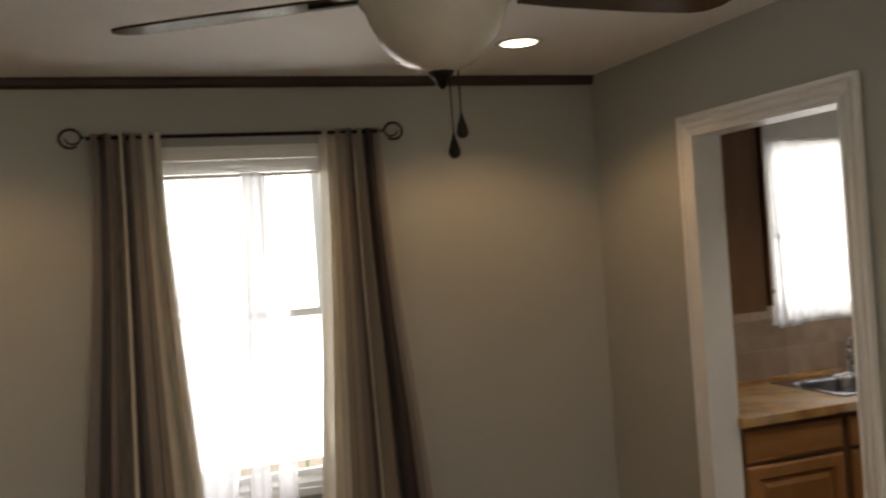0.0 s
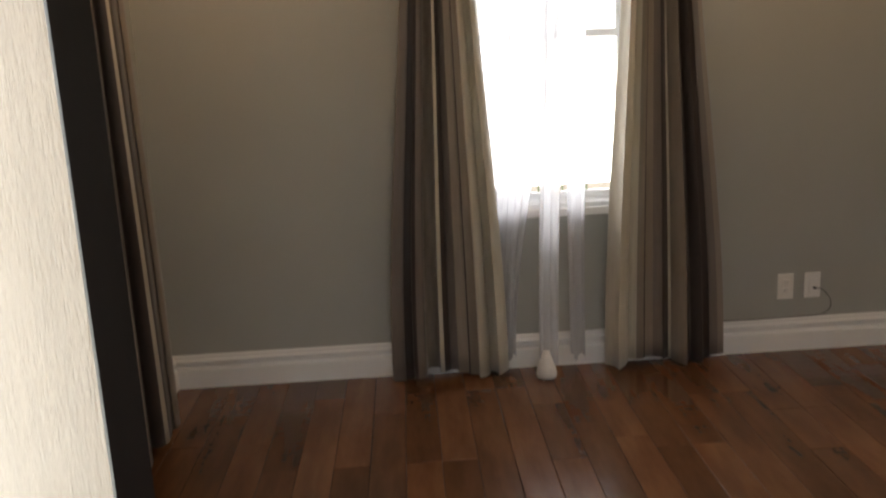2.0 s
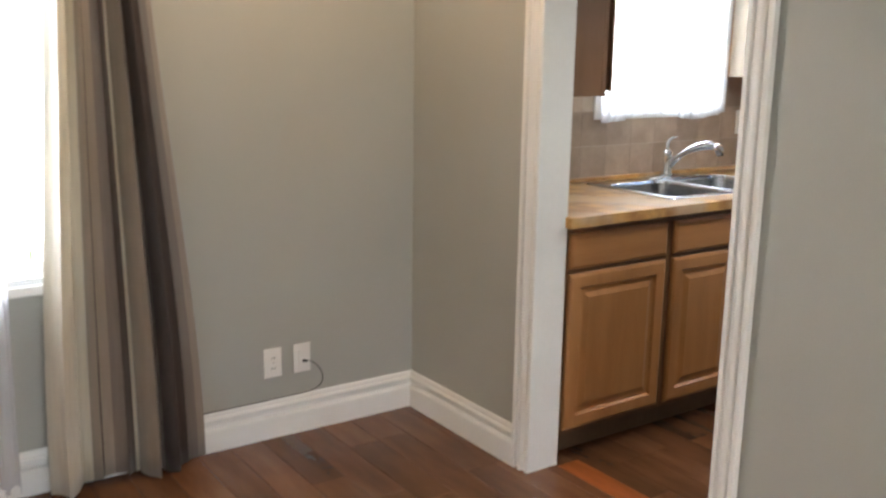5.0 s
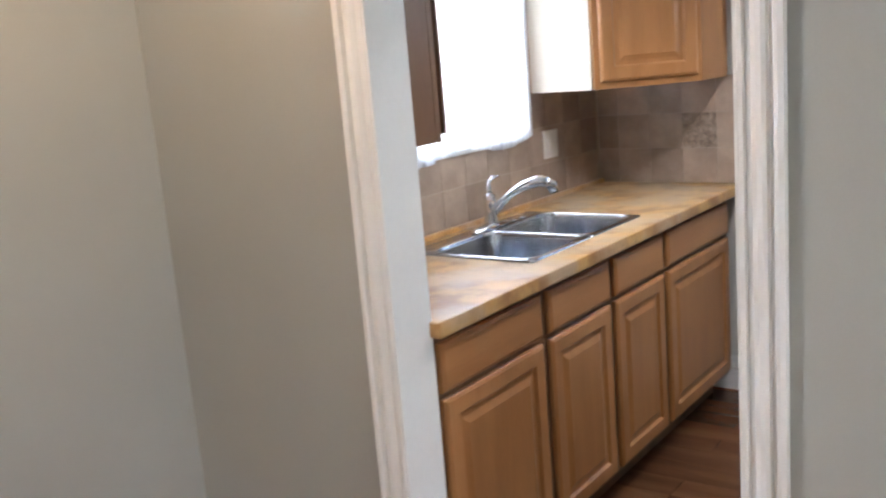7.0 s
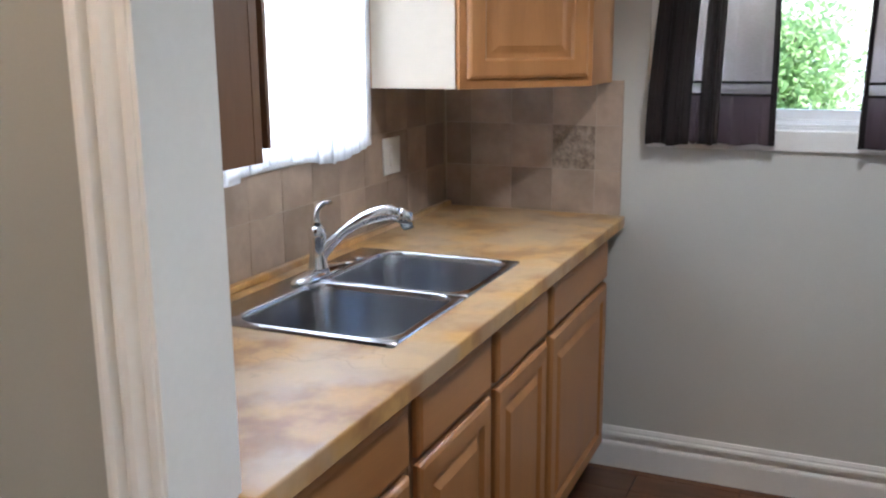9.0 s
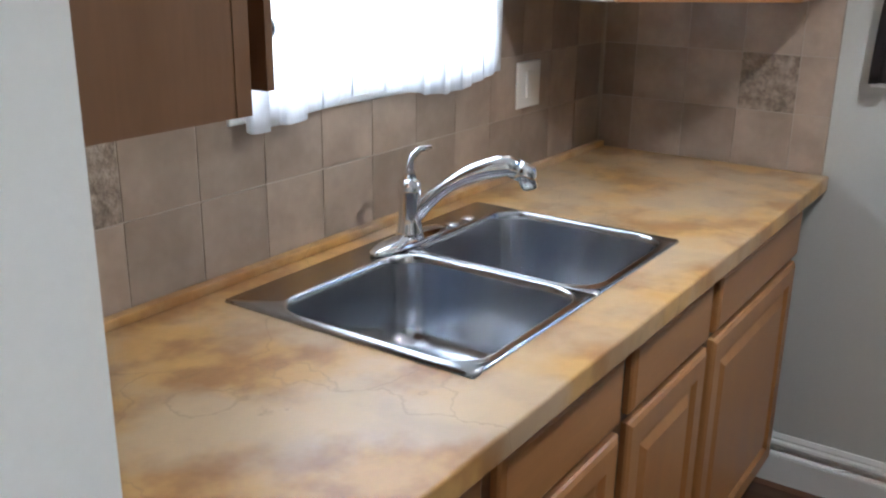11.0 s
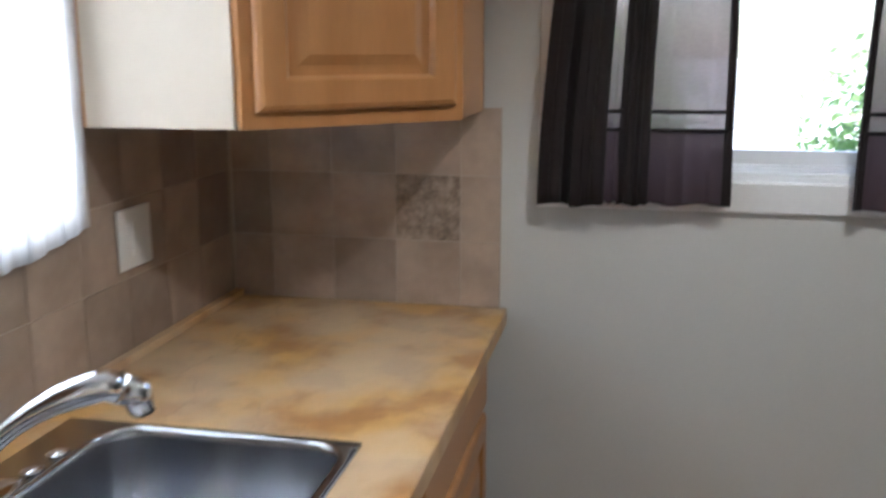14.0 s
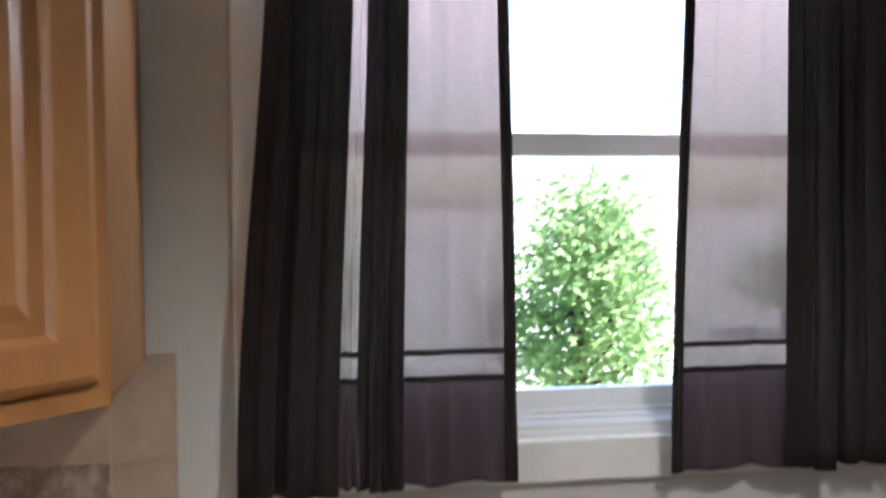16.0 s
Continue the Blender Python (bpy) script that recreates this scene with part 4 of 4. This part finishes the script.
def tier(y0t, y1t, y0b, y1b, seed, label, panels):
    """A dark gauze panel on the east window, with two ladder bands and a dense gathered side. Local x is -y."""
    c = thing("window_curtain", label, "curtain", (XE - 0.055, -(y0b + y1b) / 2, 1.14), "dark gauze curtains")
    wt, wb = y1t - y0t, y1b - y0b
    for a, b, closed in panels:
        xt, xb = (y0t + wt * a, y0t + wt * b), (y0b + wb * a, y0b + wb * b)
        n = max(1.2, 7 * (b - a))
        if closed:
            hanging("gathered_fold", EASTM @ pose(0, -0.012, 0), (xt[0] - 0.005, xt[1] + 0.001), (xb[0] - 0.005, xb[1] + 0.001), (2.03, 1.168 + 0.010 * a), n + 0.6, 0.020, PLUM, c, seed=seed, hem=0.004, nu=60)
            continue
        xm = (xt[0] + (xb[0] - xt[0]) * 0.90, xt[1] + (xb[1] - xt[1]) * 0.90)
        hanging("open_weave", EASTM, xt, xm, (2.03, 1.330), n * 0.6, 0.008, PLUM_OPEN, c, seed=seed + 1, nu=70, flare=-0.6, tuck=0.14)
        hanging("hem", EASTM, xm, xb, (1.330, 1.174), n * 0.6, 0.012, PLUM_HEM, c, seed=seed + 1, nu=50, hem=0.003, tuck=0.14)
        for z in (1.328, 1.366):
            hanging("ladder_band", EASTM @ pose(0, -0.006, 0), xm, xm, (z + 0.004, z - 0.004), n * 0.6, 0.007, PLUM, c, seed=seed + 1, nz=2, nu=50, tuck=0.14)
    e, eb = (y1t - 0.010, y1b - 0.012) if panels[0][2] else (y0t - 0.004, y0b - 0.004)
    em = e + (eb - e) * 0.90
    hanging("side_hem", EASTM @ pose(0, -0.012, 0), (e, e + 0.015), (em, em + 0.016), (2.03, 1.330), 1, 0.003, PLUM, c, seed=seed, nu=6)
    hanging("side_hem", EASTM @ pose(0, -0.012, 0), (em, em + 0.016), (eb, eb + 0.018), (1.330, 1.174), 1, 0.003, PLUM, c, seed=seed, nu=6)
    return c


tier(0.945, 1.262, 0.893, 1.276, 41, "sheer dark brown gauze curtain on the garden window", ((0, 0.33, True), (0.33, 0.43, False), (0.43, 0.56, True), (0.56, 1, False)))
tier(1.538, 1.86, 1.518, 1.885, 47, "sheer dark brown gauze curtain, gathered at one side", ((0, 0.50, False), (0.50, 1, True)))
rod = thing("curtain_rod", "dark rod over the garden window", "curtain rod", (XE - 0.055, -1.42, 2.03))
part("pole", tube(bmesh.new(), [(XE - 0.055, -0.88, 2.03), (XE - 0.055, -1.96, 2.03)], 0.007), BRONZE, rod, smooth=True)
for y in (-0.89, -1.95):
    part("bracket", boxes(((XE - 0.062, y - 0.006, 2.022), (XE, y + 0.006, 2.038)), bevel=0.002), BRONZE, rod)

outlet(pose(1.829, YK - 0.013, 1.143), "white rocker switch plate on the tiles beside the sink", slots=False, wide=0.115, name="light_switch")

# ---- cream panel with a dark post ----
EDGE, HINGE = Vector((-2.611, -2.965, 0)), Vector((-3.275, -2.372, 0))
leaf_dir = (EDGE - HINGE).normalized()
DM = Matrix.Translation(HINGE) @ Matrix.Rotation(math.atan2(leaf_dir.y, leaf_dir.x), 4, "Z")
LW = (EDGE - HINGE).length
entry = thing("entry_door", "open cream entry door with embossed grain and dark edge", "door", HINGE)


def leaf(bm):
    bmesh.ops.transform(bm, matrix=DM, verts=bm.verts[:])
    return bm


part("leaf", leaf(boxes(((0, 0.0, 0.012), (LW - 0.004, 0.044, 2.03)))), STUCCO, entry)
part("edge", leaf(boxes(((LW - 0.004, -0.001, 0.012), (LW + 0.002, 0.045, 2.03)))), EDGE_BLACK, entry, "black stained door edge")
for s, y in ((-1, 0.0), (1, 0.044)):
    m = DM @ pose(LW - 0.07, y, 0.842, -90 * s * -1, 0, 0)
    bm = spin(bmesh.new(), [(0.032, 0), (0.031, 0.006), (0.012, 0.010), (0.011, 0.028), (0.024, 0.036), (0.029, 0.050), (0.024, 0.062), (0.008, 0.066)], (0, 0, 0), 24)
    bmesh.ops.transform(bm, matrix=m, verts=bm.verts[:])
    part("knob", bm, BRONZE, entry, "brown bronze door knob", smooth=True)
for z in (0.22, 1.02, 1.82):
    part("hinge", leaf(tube(bmesh.new(), [(-0.006, 0.0, z - 0.045), (-0.006, 0.0, z + 0.045)], 0.006, 10)), BRONZE, entry)
jm = boxes(((XW - 0.16, -2.345, 0), (XW + 0.012, -2.33, 2.05)), ((XW - 0.16, -3.27, 0), (XW + 0.012, -3.255, 2.05)), ((XW - 0.16, -3.255, 2.035), (XW + 0.012, -2.345, 2.05)))
structure("door_2", jm, TRIM, "white painted jamb of the entry doorway", "doorway")

# ---- outside ----
gr = bmesh.new()
bmesh.ops.create_grid(gr, x_segments=40, y_segments=40, size=300, matrix=Matrix.Translation((0, 0, -0.6)))
structure("ground", gr, GRASS, "mown green lawn around the house", "ground")
fence = thing("fence", "weathered grey board fence behind the house", "fence", (0, 3.6, -0.6))
for k in range(46):
    x = -6 + k * 0.2
    part("board", boxes(((x, 3.6, -0.6), (x + 0.185, 3.62, 1.25 + 0.012 * (k % 3))), bevel=0.003), FENCE, fence)
for z in (-0.2, 0.9):
    part("rail", boxes(((-6, 3.62, z), (3.2, 3.66, z + 0.09))), FENCE, fence)


def tree(x, y, base, height, spread, seed, label, leaves=5200):
    rnd = random.Random(seed)
    t = thing("tree", label, "tree", (x, y, base))
    bm = bmesh.new()
    tube(bm, [(x, y, base), (x + 0.05, y, base + height * 0.3), (x - 0.03, y + 0.04, base + height * 0.62), (x, y, base + height * 0.92)], [0.10, 0.085, 0.05, 0.012], 10)
    limbs = []
    for k in range(16):
        a, h = k * 2.4, base + height * (0.22 + 0.65 * k / 16)
        r = spread * (1.0 - 0.75 * (k / 16) ** 1.4) * rnd.uniform(0.7, 1.0)
        e = Vector((x + r * math.cos(a), y + r * math.sin(a), h + height * 0.14))
        tube(bm, [(x, y, h), ((x + e.x) / 2, (y + e.y) / 2, h + height * 0.05), e], [0.03, 0.02, 0.006], 6)
        limbs.append((Vector((x, y, h)), e))
    part("trunk", bm, BARK, t, smooth=True)
    verts, faces = [], []
    clumps = []
    for p, e in limbs:
        for _ in range(5):
            clumps.append((p.lerp(e, rnd.uniform(0.45, 1.08)) + Vector((rnd.gauss(0, 0.10), rnd.gauss(0, 0.10), rnd.gauss(0, 0.10))), rnd.uniform(0.12, 0.26)))
    for _ in range(leaves):
        c, r = rnd.choice(clumps)
        p = c + Vector((rnd.gauss(0, r), rnd.gauss(0, r), rnd.gauss(0, r * 0.8)))
        q = Euler((rnd.uniform(0, 6.28), rnd.uniform(-0.9, 0.9), rnd.uniform(0, 6.28))).to_matrix()
        s = rnd.uniform(0.03, 0.065)
        n = len(verts)
        for v in ((-s, 0, 0), (0, -s * 0.5, s * 0.12), (s, 0, 0), (0, s * 0.5, s * 0.12)):
            verts.append(p + q @ Vector(v))
        faces.append((n, n + 1, n + 2, n + 3))
    me = bpy.data.meshes.new("crown")
    me.from_pydata(verts, [], faces)
    me.materials.append(LEAF)
    crown = new("crown", me)
    crown.parent = t
    crown.matrix_parent_inverse = Matrix.Translation((x, y, base)).inverted()
    return t


tree(9.6, -0.95, -0.6, 2.4, 0.80, 9, "young leafy green tree beside the pale slab", 6000)
tree(8.2, -3.28, -0.6, 2.16, 0.70, 5, "young leafy green tree in the garden", 6000)
for x, y, h in ((15.0, -9.0, 1.6), (16.5, -6.9, 1.5)):
    tree(x, y, -0.6, h, 0.9, 60 + int(x), "low green garden shrub in the distance", 2500)
# Made-up slab: its pale colour stands for the overexposed view past the garden.
structure("pavement", boxes(((8.9, -200, -0.62), (295, 200, -0.59))), GLARE_SLAB, "pale slab added to stand in for overexposed daylight beyond the garden", "pavement")

# ---- tiles ----
tb = 0.1505
rnd = random.Random(4)
back_n = structure("tile_backsplash_north", boxes(((0.116, YK - 0.0078, CT), (XE - 0.001, YK - 0.001, 1.2135)), ((1.648, YK - 0.0078, 1.2135), (XE - 0.007, YK - 0.001, 1.3665)), ((0.116, YK - 0.0078, 1.2135), (0.822, YK - 0.001, 1.3665))), GROUT, "tumbled beige travertine tile backsplash", "backsplash")
back_e = structure("tile_backsplash_east", boxes(((XE - 0.0078, -0.797, CT + 0.0005), (XE - 0.0005, YK - 0.0090, 1.3665))), GROUT, "tumbled beige travertine tile backsplash with a carved tile", "backsplash")
tiles = {}


def tile(parent, m, w, h, material):
    key = (round(w, 3), round(h, 3), material.name)
    if key not in tiles:
        bm = bmesh.new()
        box(bm, (0.0011, -0.0094, 0.0011), (w - 0.0011, -0.0070, h - 0.0011), 0.0009)
        me = bpy.data.meshes.new("tile")
        bmesh.ops.recalc_face_normals(bm, faces=bm.faces[:])
        bm.to_mesh(me)
        bm.free()
        me.materials.append(material)
        tiles[key] = me
    ob = new("tile", tiles[key])
    ob.parent = parent
    ob.matrix_basis = m @ pose(0, -rnd.uniform(0, 0.0006), 0, rnd.uniform(-0.15, 0.15), 0, rnd.uniform(-0.15, 0.15))


edges_n = [0.117] + [0.156 + 0.1505 * k for k in range(15)] + [XE - 0.016]
for r in range(3):
    for a, b in zip(edges_n, edges_n[1:]):
        if r == 2 and b > 0.83 and a < 1.64:
            continue
        if b - a > 0.02:
            tile(back_n, pose(a, YK, CT + 0.001 + tb * r), b - a, tb, TILE_DECO if r == 1 and abs(a - 0.457) < 0.01 else TILE)
edges_e = [0.160, 0.256, 0.406, 0.556, 0.707, 0.796]
for r in range(3):
    for a, b in zip(edges_e, edges_e[1:]):
        tile(back_e, pose(XE, -a, CT + 0.001 + tb * r, 0, 0, -90), b - a, tb, TILE_DECO if (r == 1 and a == 0.556) else TILE)

# ---- floor planks ----
floor = structure("floor", boxes(((XS, YS, -0.0155), (XE, 0.0, -0.0150))), DARK, "dark red-brown hand-scraped wood plank floor", "floor")
PW = 0.127
shapes = {}


def plank_mesh(length):
    if length not in shapes:
        bm = box(bmesh.new(), (0.0006, 0.0006, -0.014), (PW - 0.0006, length - 0.0006, 0.0), 0.0018)
        me = bpy.data.meshes.new("plank")
        bmesh.ops.recalc_face_normals(bm, faces=bm.faces[:])
        bm.to_mesh(me)
        bm.free()
        me.materials.append(PLANK)
        shapes[length] = me
    return shapes[length]


rnd = random.Random(12)
far = bmesh.new()
k = 0
x = XS
while x < XE - 0.01:
    y = 0.0
    first = True
    while y > YS + 0.01:
        length = rnd.choice((0.35, 0.5, 0.65, 0.8, 1.0, 1.2))
        if first:
            length, first = rnd.choice((0.25, 0.45, 0.65, 0.9)), False
        y0 = y - length
        if x + PW > XE:
            box(far, (x + 0.0006, max(y0, YS) + 0.0006, -0.014), (XE - 0.001, y - 0.0006, 0.0))
        elif y > -4.3 and k < 420 and not (x > 0.3 and y > -0.6) and y0 > YS:
            ob = new("plank", plank_mesh(length))
            ob.parent = floor
            ob.matrix_basis = pose(x, y0, 0)
            k += 1
        else:
            box(far, (x + 0.0006, max(y0, YS) + 0.0006, -0.014), (x + PW - 0.0006, y - 0.0006, 0.0))
        y = y0
    x += PW
rest = part("planks_beyond", far, PLANK_J, floor)
rest["kind"] = "stuff"
# Thin strip carrying the orange reflection on the floor as plain colour.
th = thing("floor_reflection_strip", "orange-red strip painting a warm floor reflection in the kitchen opening", "threshold", (0.165, -1.02, 0))
part("strip", boxes(((0.120, -1.245, 0.001), (0.215, -0.80, 0.0045)), bevel=0.001), WARM_REFLECTION, th)
